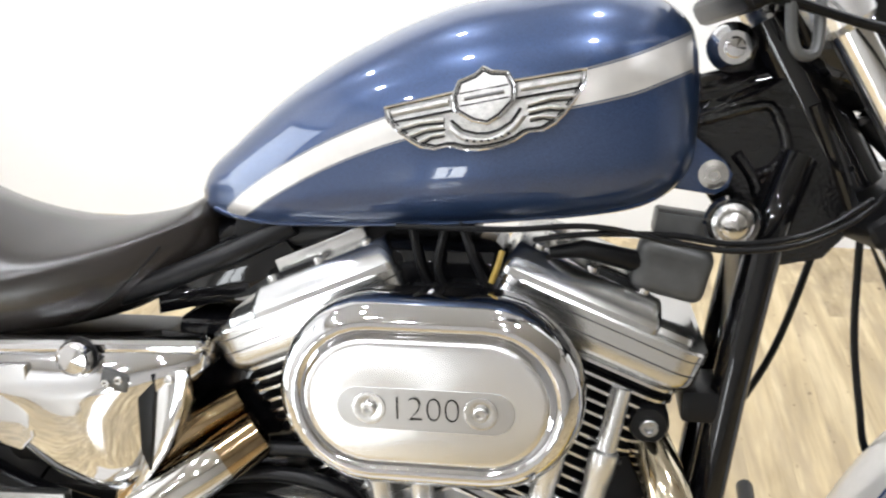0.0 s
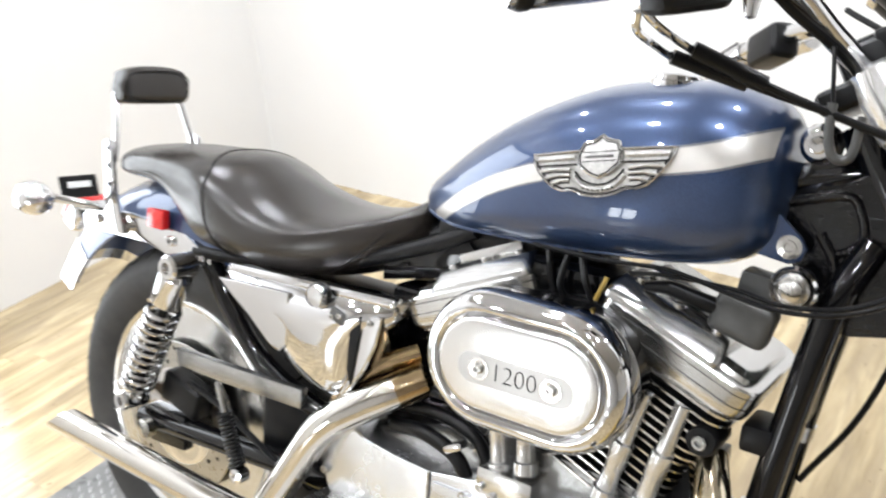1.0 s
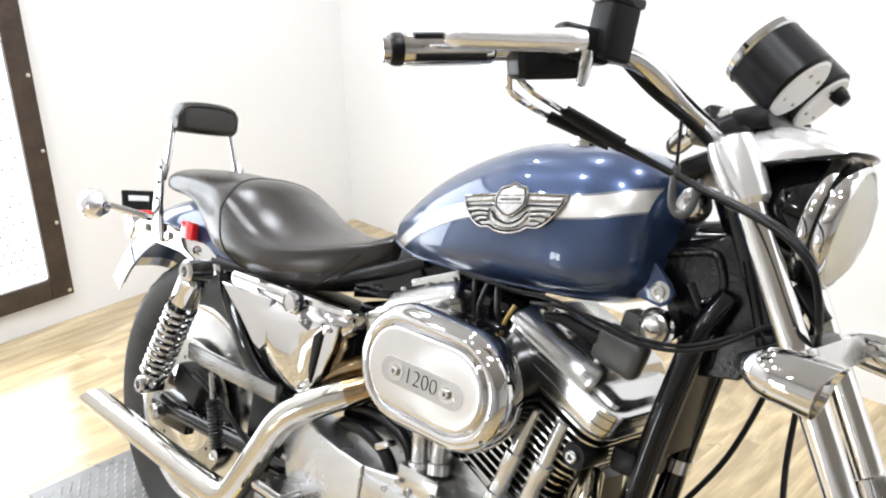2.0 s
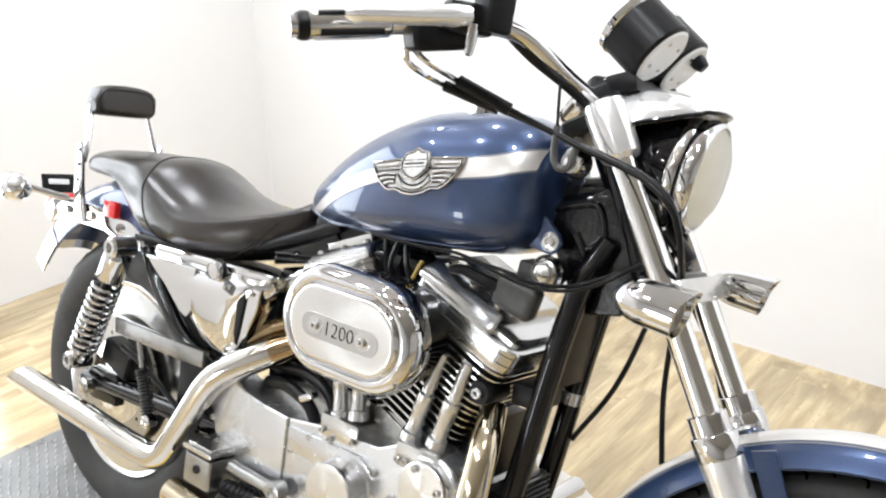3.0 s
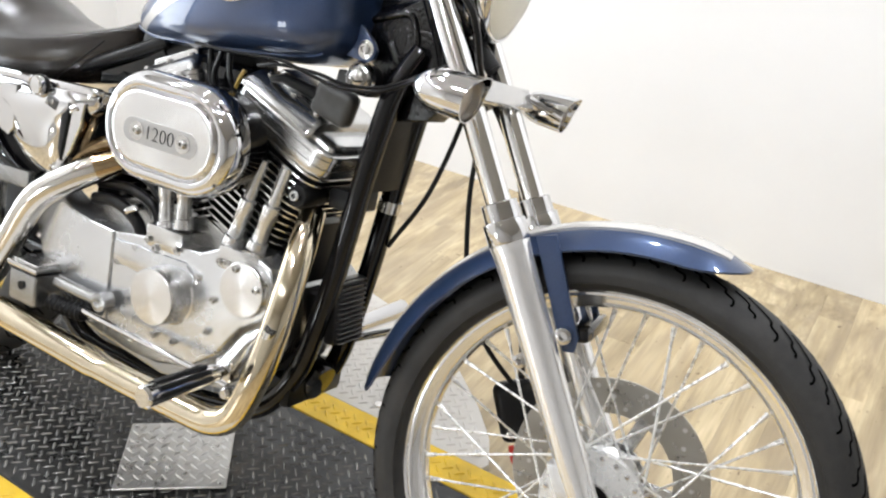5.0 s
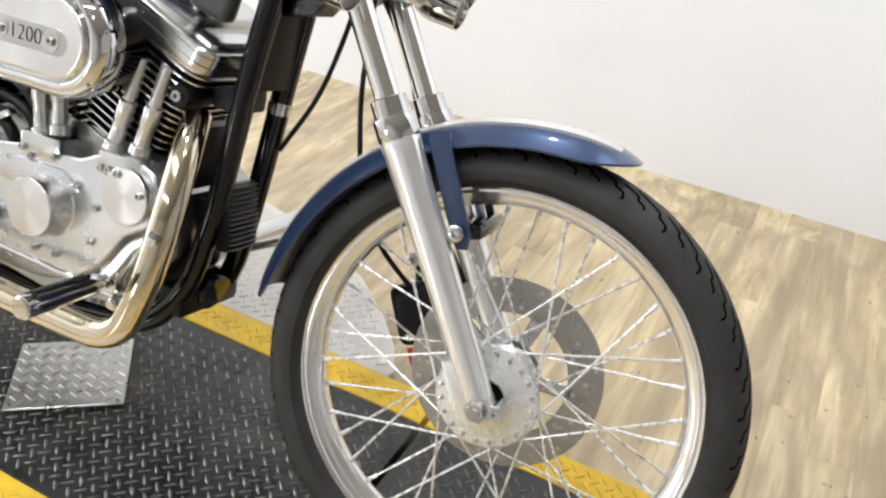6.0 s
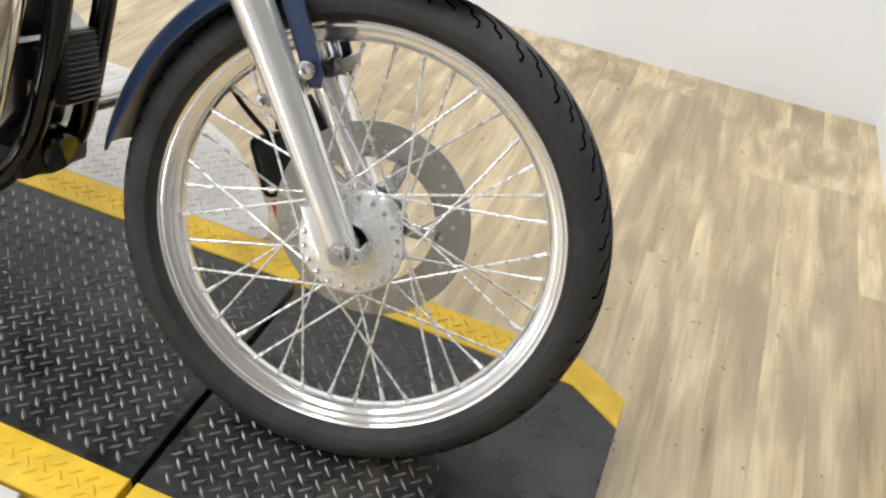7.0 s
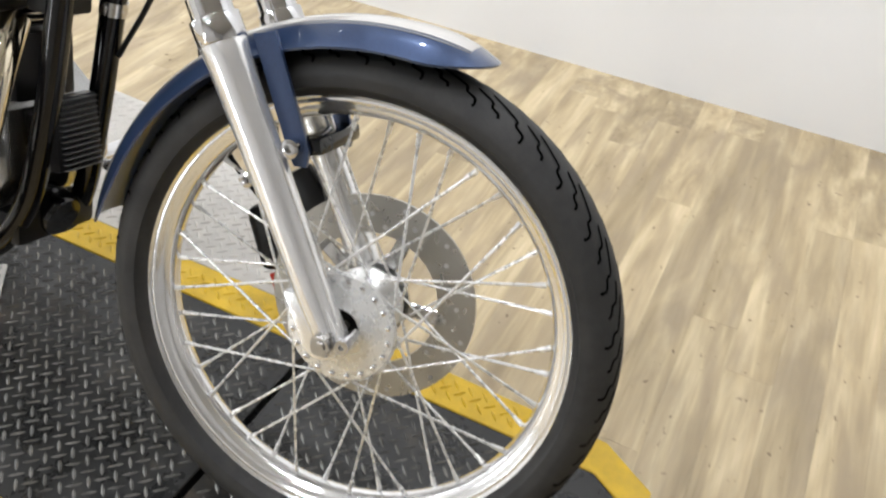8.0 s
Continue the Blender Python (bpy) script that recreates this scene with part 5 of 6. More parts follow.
def wheel_rear():
    A = at(REAR_AXLE)
    R, w, h = 0.328, 0.066, 0.048
    tyre = part("rear_wheel", Geo().lathe(torus_tyre(R, w, 0.048, 0.222), A, 96, closed=True), RUBBER, bike, "wide black rear tyre on a slotted disc wheel")
    g = Geo()
    for s in range(40):
        for sg in (1, -1):
            a0 = 2 * math.pi * s / 40
            pts = []
            for da, th in ((0.0, 14), (0.05, 30), (0.03, 44), (0.075, 58)):
                a, t = a0 + da + (0.08 if sg < 0 else 0), radians(th) * sg
                r = R - h + (h + 0.0006) * math.cos(t)
                pts.append(Vector((r * math.cos(a), r * math.sin(a), (w + 0.0006) * math.sin(t))))
            for p, q in zip(pts, pts[1:]):
                d, nrm = (q - p).normalized(), Vector((p.x, p.y, 0)).normalized()
                sd = d.cross(nrm).normalized() * 0.002
                g.add([p - sd, p + sd, q + sd, q - sd], [(0, 1, 2, 3)], A)
    tagged(part("tread_pattern", g, GROOVE, tyre, "dark tread grooves"), kind="stuff")
    prof = [(0.224, 0.048), (0.220, 0.052), (0.208, 0.047), (0.196, 0.030), (0.19, 0.022), (0.10, 0.030), (0.07, 0.036), (0.0, 0.036), (0.0, -0.036), (0.07, -0.036), (0.19, -0.022), (0.208, -0.047), (0.220, -0.052), (0.224, -0.048)]
    part("disc_wheel", Geo().lathe(prof, A, 64), ALU, tyre, "polished disc wheel")
    for k in range(12):
        a = 2 * math.pi * k / 12
        part("wheel_slot", Geo().box((0.062, 0.02, 0.003), A @ Matrix.Rotation(a, 4, "Z") @ Matrix.Translation((0.145, 0, 0.0275)) @ Matrix.Rotation(radians(-5), 4, "Y"), 0.001, 1), SATIN, tyre, "dark slot")
    part("brake_disc", Geo().lathe([(0.095, 0.062), (0.146, 0.062), (0.146, 0.068), (0.095, 0.068)], A, 56, closed=True), DISC, tyre, "drilled steel brake disc")
    g = Geo()
    for k in range(30):
        a, r = 2 * math.pi * k / 30, (0.106, 0.120, 0.134)[k % 3]
        g.lathe([(0.0042, 0.0), (0.0, 0.0)], A @ Matrix.Translation((r * math.cos(a), r * math.sin(a), 0.0687)), 8)
    tagged(part("hole_pattern", g, SATIN, tyre), kind="stuff")
    part("rear_axle", Geo().lathe([(0.012, -0.13), (0.012, 0.135), (0.018, 0.135), (0.018, 0.15), (0.0, 0.152)], A, 16), STEEL, tyre)
    part("hub_carrier", Geo().lathe([(0.0, 0.071), (0.05, 0.071), (0.06, 0.068), (0.10, 0.067), (0.10, 0.062), (0.0, 0.06)], A, 32), CHROME, tyre)


wheel_rear()


def rear_suspension():
    for sg in (-1, 1):
        y = sg * 0.142
        top, low = Vector((-1.412, y, 0.688)), Vector((-1.535, y, 0.410))
        d = (low - top).normalized()
        body = part("shock_absorber", Geo().tube([top, top + d * 0.05, top + d * 0.30], [0.014, 0.011, 0.011], 16), SATIN, bike, "chrome coil-spring shock absorber")
        part("shock_cover", Geo().tube([top + d * 0.012, top + d * 0.02, top + d * 0.075, top + d * 0.08], [0.022, 0.029, 0.029, 0.026], 24), CHROME, body, "chrome upper cover")
        a = d.orthogonal().normalized()
        b = d.cross(a)
        coil = []
        n = 11 * 20
        for i in range(n + 1):
            t = i / n
            an = 2 * math.pi * 11 * t
            coil.append(top + d * (0.085 + 0.185 * t) + 0.0275 * (math.cos(an) * a + math.sin(an) * b))
        part("coil_spring", Geo().tube(coil, 0.0047, 8), CHROME, body, "chrome coil spring")
        part("shock_foot", Geo().tube([top + d * 0.27, top + d * 0.29, top + d * 0.315], [0.029, 0.024, 0.014], 20), CHROME, body)
        for p, r in ((top, 0.023), (low, 0.019)):
            part("shock_eye", Geo().lathe([(r * 0.45, -0.026), (r, -0.024), (r, 0.024), (r * 0.8, 0.029), (r * 0.45, 0.029), (r * 0.4, 0.022), (0.0, 0.022)], Matrix.Translation(p) @ Matrix.Rotation(-sg * math.pi / 2, 4, "X"), 24), CHROME, body, "chrome mounting eye")
        part("swingarm", Geo().tube(rounded([(-1.06, sg * 0.10, 0.395), (-1.20, sg * 0.105, 0.392), (-1.54, sg * 0.112, 0.365)], 0.05), 0.020, 16), BLACK, bike, "black swingarm")
        part("axle_plate", Geo().prism(arc(-1.505, 0.363, 0.036, 90, 270, 10) + [(-1.42, 0.335), (-1.42, 0.40)], sg * 0.108 - 0.012, sg * 0.108 + 0.012, 0.004), BLACK, bike, "black axle plate")
        rail = [(-0.90, sg * 0.055, 0.835), (-0.985, sg * 0.07, 0.795), (-1.15, sg * 0.075, 0.735), (-1.30, sg * 0.082, 0.712), (-1.43, sg * 0.09, 0.705)]
        part("seat_rail", Geo().tube(curve(rail, 20), 0.012, 14), SATIN, bike, "black seat rail")
        stay = [(-1.385, sg * 0.092, 0.685), (-1.33, sg * 0.096, 0.62), (-1.24, sg * 0.10, 0.545), (-1.12, sg * 0.10, 0.505), (-1.02, sg * 0.10, 0.50)]
        part("frame_stay", Geo().tube(curve(stay, 24), 0.0175, 16), BLACK, bike, "black frame tube")
    # rear caliper, sprung brake link, chrome guard bar
    part("rear_caliper", Geo().box((0.10, 0.045, 0.06), Matrix.Translation((-1.44, -0.095, 0.435)) @ Matrix.Rotation(radians(15), 4, "Y"), 0.012, 3), SATIN, bike, "black rear brake caliper")
    part("belt_guard", Geo().prism([(-1.435, 0.531), (-1.430, 0.500), (-1.30, 0.502), (-1.14, 0.511), (-1.14, 0.544), (-1.25, 0.538)], -0.128, -0.112, 0.004), CAST, bike, "flat bright metal guard bar")
    part("guard_disc", Geo().prism(arc(-1.50, 0.40, 0.215, 20, 175, 24) + arc(-1.50, 0.40, 0.175, 175, 20, 24), 0.075, 0.085, 0.002), CHROME, bike, "chrome belt guard")


rear_suspension()
TAIL = False


def brake_linkage():
    """The sprung brake link, the battery tray and what lies behind the engine."""
    top, low = Vector((-1.292, -0.152, 0.476)), Vector((-1.255, -0.154, 0.392))
    d = (low - top).normalized()
    a = d.orthogonal().normalized()
    b = d.cross(a)
    coil = [top + d * (0.092 * i / 200) + 0.0115 * (math.cos(i * 2 * math.pi / 14) * a + math.sin(i * 2 * math.pi / 14) * b) for i in range(201)]
    sp = part("return_spring", Geo().tube(coil, 0.0024, 6), SATIN, bike, "dark coil spring")
    part("spring_core", Geo().tube([top, low], 0.0075, 10), BLACK, sp)
    part("spring_eye", Geo().lathe([(0.006, -0.012), (0.013, -0.010), (0.013, 0.010), (0.006, 0.012), (0.0, 0.008)], at(low + d * 0.012), 16), CHROME, sp, "chrome eye")
    part("spring_hook", Geo().tube([top - d * 0.05, top], [0.004, 0.006], 8), CHROME, sp)
    part("battery_box", Geo().box((0.20, 0.10, 0.16), Matrix.Translation((-1.19, 0.02, 0.61)), 0.01, 2), SATIN, bike, "black battery tray")
    part("inner_guard", Geo().box((0.16, 0.05, 0.14), Matrix.Translation((-1.215, -0.04, 0.43)), 0.012, 2), SATIN, bike, "black inner guard")
    part("rear_caliper_hose", Geo().tube(curve([(-1.44, -0.10, 0.47), (-1.36, -0.10, 0.45), (-1.26, -0.10, 0.41), (-1.16, -0.11, 0.38)], 20), 0.0055, 8), HOSE, bike)


brake_linkage()


def side_cover():
    """The chrome oil-tank cover with its filler cap, bulged and pointed at the foot."""
    outline = [(-1.338, 0.704), (-1.25, 0.712), (-1.15, 0.716), (-1.05, 0.724), (-0.985, 0.722), (-0.982, 0.700), (-1.015, 0.668), (-1.040, 0.628), (-1.055, 0.575), (-1.085, 0.552), (-1.115, 0.550), (-1.16, 0.565), (-1.205, 0.598), (-1.26, 0.645), (-1.315, 0.675)]
    cx, cz = -1.13, 0.665
    rings = []
    for s, y in ((1.0, -0.085), (1.0, -0.110), (0.985, -0.117), (0.95, -0.123), (0.86, -0.131), (0.72, -0.138), (0.52, -0.1435), (0.3, -0.147), (0.1, -0.148), (0.02, -0.148)):
        rings.append([(cx + (x - cx) * s, y, cz + (z - cz) * s) for x, z in outline])
    ob = part("oil_tank_cover", Geo().rings(rings), CHROME, bike, "mirror-chrome side cover over the oil tank", sharp=60)
    part("cover_panel", Geo().prism([(-1.322, 0.695), (-1.168, 0.702), (-1.170, 0.622), (-1.186, 0.606), (-1.205, 0.612), (-1.252, 0.648), (-1.300, 0.678)], -0.1455, -0.115, 0.004, segments=3), CHROME, ob, "flat raised chrome panel")
    part("cover_flange", Geo().box((0.335, 0.026, 0.016), Matrix.Translation((-1.150, -0.119, 0.716)) @ Matrix.Rotation(radians(-2.5), 4, "Y"), 0.009, 3), CHROME, ob, "chrome upper flange")
    part("cover_slot", Geo().prism([(-1.052, 0.698), (-1.030, 0.698), (-1.046, 0.590), (-1.054, 0.612)], -0.140, -0.110, 0.002), SATIN, ob, "dark slot")
    part("cover_strap", Geo().prism([(-1.034, 0.702), (-0.998, 0.702), (-1.006, 0.660), (-1.026, 0.612), (-1.060, 0.566), (-1.075, 0.560), (-1.052, 0.600), (-1.042, 0.650)], -0.136, -0.100, 0.005, segments=3), CHROME, ob, "curved chrome strap")
    part("cover_bracket", Geo().box((0.030, 0.012, 0.020), Matrix.Translation((-1.072, -0.141, 0.690)) @ Matrix.Rotation(radians(15), 4, "Y"), 0.004, 2), PEWTER, ob, "small dark bracket")
    for x, z in ((-1.066, 0.692), (-1.080, 0.688), (-1.018, 0.690)):
        part("cover_screw", bolt((x, -0.146 if x < -1.03 else -0.136, z), (0, -1, 0), 0.0045, 0.004), STEEL, ob)
    part("oil_cap", Geo().lathe([(0.016, -0.01), (0.018, 0.0), (0.018, 0.010), (0.0155, 0.014), (0.0145, 0.012), (0.010, 0.0125), (0.0, 0.0135)], at((-1.112, -0.140, 0.712)), 28), CHROME, ob, "round chrome filler cap")
    part("oil_cap_ring", Geo().lathe([(0.019, -0.006), (0.0205, -0.002), (0.019, 0.002), (0.018, -0.004)], at((-1.112, -0.140, 0.712)), 28, closed=True), HOSE, ob, "black rubber ring")


side_cover()

# ---- engine ----
CRANK = Vector((-0.742, 0, 0.405))


def rounded_square(hx, hy, r, n=4):
    out = []
    for sx, sy, a0 in ((1, 1, 0), (-1, 1, 90), (-1, -1, 180), (1, -1, 270)):
        for i in range(n + 1):
            a = radians(a0 + 90 * i / n)
            out.append((sx * (hx - r) + r * math.cos(a), sy * (hy - r) + r * math.sin(a)))
    return out


def cylinder(front):
    s = 1 if front else -1
    ang = radians(22.5) * s
    A = Matrix.Translation(CRANK) @ Matrix.Rotation(ang, 4, "Y")
    barrel = part("cylinder", Geo().lathe([(0.066, 0.10), (0.066, 0.33)], A, 32), BLACK, bike, "black finned cylinder with bright fin edges")
    square = rounded_square(0.5, 0.5, 0.16)
    for k in range(16):
        h = 0.150 + k * 0.0128
        size = 0.172 if k < 9 else 0.182 + 0.003 * (k - 9)
        g = Geo()
        rings = [[(x * size * q, y * size * q, h + dz) for x, y in square] for q, dz in ((0.97, -0.0022), (1.0, -0.0014), (1.0, 0.0014), (0.97, 0.0022))]
        g.rings(rings)
        part("fin", g, SATIN, barrel, "", A)
        edge = Geo().rings([[(x * size * q, y * size * q, h + dz) for x, y in square] for q, dz in ((0.999, -0.0018), (1.008, -0.0015), (1.008, 0.0015), (0.999, 0.0018))] + [[(x * size * 0.999, y * size * 0.999, h - 0.0018) for x, y in square]], caps=False)
        part("fin_edge", edge, ALU, barrel, "bright machined fin edge", A)
    # head and rocker box: flanged lower box, spacer and domed cover, with thin dark gaskets
    def tier(name, steps, material, label, cx=0.0):
        rings = [[(x * 2 * hx + cx, y * 2 * hy, z) for x, y in rounded_square(0.5, 0.5, r, 6)] for hx, hy, z, r in steps]
        return part(name, Geo().rings(rings), material, barrel, label, A, sharp=28)
    tier("cylinder_head", [(0.090, 0.086, 0.314, 0.13), (0.092, 0.088, 0.318, 0.13), (0.092, 0.088, 0.338, 0.13)], SATIN, "black cylinder head")
    tier("rocker_box", [(0.088, 0.084, 0.337, 0.16), (0.100, 0.097, 0.341, 0.16), (0.1065, 0.105, 0.349, 0.15), (0.1085, 0.1075, 0.356, 0.14), (0.1085, 0.1075, 0.3655, 0.14)], ROCKER, "polished lower rocker box")
    tier("gasket", [(0.1070, 0.1060, 0.3655, 0.14), (0.1070, 0.1060, 0.3668, 0.14)], PEWTER, "dark gasket")
    tier("rocker_spacer", [(0.1080, 0.1070, 0.3668, 0.14), (0.1080, 0.1070, 0.3800, 0.14)], ROCKER, "polished rocker spacer")
    tier("gasket", [(0.1060, 0.1050, 0.3800, 0.14), (0.1060, 0.1050, 0.3813, 0.14)], PEWTER, "dark gasket")
    tier("rocker_deck", [(0.1080, 0.1070, 0.3813, 0.14), (0.1080, 0.1070, 0.3880, 0.14), (0.1060, 0.1050, 0.3905, 0.14), (0.0900, 0.0900, 0.3905, 0.14)], ROCKER, "silver rocker deck")
    tier("rocker_cover", [(0.0800, 0.1050, 0.3890, 0.06), (0.0800, 0.1040, 0.3960, 0.06), (0.0790, 0.0990, 0.4020, 0.06), (0.0740, 0.0830, 0.4150, 0.06), (0.0720, 0.0800, 0.4165, 0.06)], ROCKER, "silver angular rocker cover", -0.026 * s)
    tier("rocker_step", [(0.0300, 0.0900, 0.3890, 0.2), (0.0290, 0.0860, 0.3960, 0.2), (0.0240, 0.0760, 0.4010, 0.2), (0.0200, 0.0700, 0.4020, 0.2)], ROCKER, "lower stepped end of the cover", 0.066 * s)
    part("rocker_ridge", Geo().box((0.104, 0.060, 0.024), A @ Matrix.Translation((-0.026 * s, -0.026, 0.422)), 0.004, 2), ROCKER, barrel, "raised ridge")
    part("rocker_recess", Geo().box((0.040, 0.012, 0.010), A @ Matrix.Translation((0.002 * s, -0.064, 0.4165)), 0.003, 2), SATIN, barrel, "dark recess")
    for u in (-0.080, -0.026, 0.028):
        part("rocker_bolt", bolt(A @ Vector((u * s, -0.071, 0.4160)), A.to_3x3() @ Vector((0, 0, 1)), 0.0062, 0.006), STEEL, barrel)
    if front:
        part("head_bolt_boss", Geo().lathe([(0.020, -0.03), (0.020, 0.02), (0.017, 0.026), (0.0, 0.026)], at(A @ Vector((0.084 * s, -0.075, 0.305))), 20), SATIN, barrel, "black boss")
        part("head_bolt", bolt(A @ Vector((0.084 * s, -0.101, 0.305)), (0, -1, 0), 0.009, 0.008), CAST, barrel, "bright bolt head")
    return barrel


cylinder(True)
cylinder(False)


def pushrods():
    for (x0, z0), (x1, z1) in (((-0.655, 0.550), (-0.622, 0.694)), ((-0.604, 0.556), (-0.574, 0.692)), ((-0.803, 0.530), (-0.838, 0.70)), ((-0.765, 0.545), (-0.79, 0.70))):
        a, b = Vector((x0, -0.108, z0)), Vector((x1, -0.098, z1))
        d = b - a
        part("pushrod_tube", Geo().tube([a, a + d * 0.02, a + d * 0.30, a + d * 0.32, a + d * 0.52, a + d * 0.54, b], [0.0145, 0.0125, 0.0125, 0.0140, 0.0140, 0.0105, 0.0105], 18), TUBE, bike, "plated steel pushrod tube")
        part("pushrod_collar", Geo().tube([a - d * 0.03, a, a + d * 0.07, a + d * 0.08], [0.0165, 0.0165, 0.0165, 0.013], 18), TUBE, bike, "plated collar")
    for x, z in ((-0.622, 0.527), (-0.785, 0.518)):
        blk = part("tappet_block", Geo().box((0.085, 0.05, 0.04), Matrix.Translation((x, -0.105, z)), 0.007, 2), ALU, bike, "polished tappet block")
        for u in (-0.034, 0.034):
            part("block_screw", bolt((x + u, -0.131, z - 0.008), (0, -1, 0), 0.0055, 0.005), STEEL, blk)


pushrods()


def crankcase():
    part("engine_mount", Geo().prism([(-0.548, 0.60), (-0.540, 0.47), (-0.60, 0.47), (-0.60, 0.60)], -0.055, 0.055, 0.008, segments=2), SATIN, bike, "black front engine mount")
    part("front_panel", Geo().prism([(-0.522, 0.490), (-0.545, 0.36), (-0.60, 0.29), (-0.63, 0.29), (-0.575, 0.37), (-0.545, 0.490)], -0.044, 0.044, 0.003), SATIN, bike, "black panel behind the downtubes")
    part("crankcase", Geo().prism([(-1.08, 0.50), (-1.09, 0.36), (-1.00, 0.28), (-0.80, 0.255), (-0.62, 0.285), (-0.53, 0.40), (-0.535, 0.50), (-0.62, 0.56), (-0.86, 0.575)], -0.085, 0.10, 0.012), CAST, bike, "silver engine crankcase")
    sprocket = [(-1.114, 0.532), (-1.112, 0.470), (-1.085, 0.405), (-1.035, 0.345), (-0.975, 0.318), (-0.9035, 0.306), (-0.9035, 0.500), (-0.965, 0.503), (-1.015, 0.510), (-1.055, 0.526), (-1.085, 0.545)]
    part("sprocket_cover", Geo().prism(sprocket, -0.129, -0.070, 0.007, segments=3), CASE, bike, "polished sprocket cover")
    cam = [(-0.902, 0.500), (-0.902, 0.306), (-0.84, 0.298), (-0.77, 0.299), (-0.70, 0.318), (-0.645, 0.358), (-0.60, 0.420), (-0.555, 0.452), (-0.540, 0.495), (-0.555, 0.535), (-0.60, 0.552), (-0.66, 0.540), (-0.70, 0.520), (-0.76, 0.515), (-0.83, 0.512)]
    cover = part("cam_cover", Geo().prism(cam, -0.128, -0.070, 0.007, segments=3), CASE, bike, "polished cam gear cover")
    part("timer_cover", Geo().lathe([(0.060, -0.012), (0.058, 0.0), (0.051, 0.004), (0.0485, 0.038), (0.0480, 0.0425), (0.0465, 0.0445), (0.030, 0.0452), (0.0, 0.0456)], at((-0.757, -0.126, 0.432)), 48), TURNED, cover, "round polished timer cover")
    part("oil_pump_boss", Geo().lathe([(0.046, -0.012), (0.0455, 0.013), (0.0448, 0.0165), (0.0430, 0.0180), (0.020, 0.0184), (0.0, 0.0186)], at((-0.596, -0.124, 0.490)), 40), TURNED, cover, "round polished boss")
    for x, z in ((-0.611, 0.522), (-0.566, 0.500)):
        part("boss_screw", bolt((x, -0.142, z), (0, -1, 0), 0.0062, 0.006), STEEL, cover)
    part("cover_rib", Geo().prism([(-0.895, 0.49), (-0.73, 0.495), (-0.69, 0.47), (-0.74, 0.44), (-0.895, 0.45)], -0.134, -0.12, 0.005, segments=2), CASE, cover)
    for x, z in ((-0.886, 0.450), (-0.828, 0.325), (-0.735, 0.352), (-0.664, 0.395), (-0.700, 0.478), (-0.660, 0.452), (-0.845, 0.487), (-0.56, 0.508), (-0.578, 0.460), (-0.640, 0.52), (-0.780, 0.350), (-0.80, 0.50)):
        part("cover_screw", bolt((x, -0.128, z), (0, -1, 0), 0.0062, 0.007), STEEL, cover)
    for x, z in ((-1.09, 0.44), (-0.93, 0.325)):
        part("sprocket_screw", bolt((x, -0.130, z), (0, -1, 0), 0.006, 0.006), STEEL, cover)
    # carburettor body, hoses and wires between the cylinders
    part("carburettor", Geo().box((0.085, 0.09, 0.10), Matrix.Translation((-0.745, -0.075, 0.735)), 0.02, 3), SATIN, bike, "dark carburettor")
    part("intake", Geo().tube([(-0.80, 0.0, 0.69), (-0.742, -0.02, 0.705), (-0.69, 0.0, 0.69)], 0.024, 16), SATIN, bike)
    for pts, r in (([(-0.99, -0.10, 0.535), (-0.93, -0.11, 0.545), (-0.87, -0.115, 0.53), (-0.845, -0.112, 0.49)], 0.011), ([(-1.0, -0.085, 0.56), (-0.92, -0.09, 0.57), (-0.85, -0.095, 0.555), (-0.825, -0.095, 0.51)], 0.009), ([(-0.95, -0.09, 0.60), (-0.88, -0.095, 0.60), (-0.83, -0.10, 0.575)], 0.008)):
        part("oil_hose", Geo().tube(curve(pts, 20), r, 12), HOSE, bike, "black oil hose")
    part("hose_clip", Geo().box((0.03, 0.02, 0.012), Matrix.Translation((-0.868, -0.122, 0.548)) @ Matrix.Rotation(radians(-30), 4, "Y"), 0.004, 2), CHROME, bike, "bright hose clip")
    for pts in ([(-0.78, -0.08, 0.845), (-0.77, -0.085, 0.80), (-0.755, -0.085, 0.77)], [(-0.745, -0.09, 0.845), (-0.752, -0.095, 0.80), (-0.735, -0.09, 0.77)], [(-0.73, -0.09, 0.85), (-0.715, -0.10, 0.81), (-0.70, -0.095, 0.78)]):
        part("wire", Geo().tube(curve(pts, 12), 0.0045, 8), HOSE, bike)
    part("wire", Geo().tube(curve([(-0.690, -0.095, 0.822), (-0.694, -0.10, 0.808), (-0.700, -0.10, 0.792)], 12), 0.003, 8), BRASS, bike, "yellow wire")
    part("coil_box", Geo().box((0.072, 0.034, 0.054), Matrix.Translation((-0.531, -0.062, 0.802)) @ Matrix.Rotation(radians(14), 4, "Y"), 0.014, 4), PLASTIC, bike, "black ignition coil")
    part("coil_plug", Geo().tube([(-0.560, -0.066, 0.808), (-0.615, -0.085, 0.824), (-0.645, -0.080, 0.818)], [0.011, 0.009, 0.006], 12), SATIN, bike)
    part("coil_plug", Geo().box((0.062, 0.040, 0.026), Matrix.Translation((-0.516, -0.030, 0.838)) @ Matrix.Rotation(radians(8), 4, "Y"), 0.004, 2), PLASTIC, bike)
    part("intake_cover", Geo().box((0.13, 0.10, 0.070), Matrix.Translation((-0.755, -0.030, 0.790)), 0.02, 3), BLACK, bike, "dark intake cover under the tank")
    part("engine_mount", Geo().box((0.05, 0.07, 0.035), Matrix.Translation((-0.49, -0.03, 0.66)), 0.008, 2), SATIN, bike, "black engine mount")
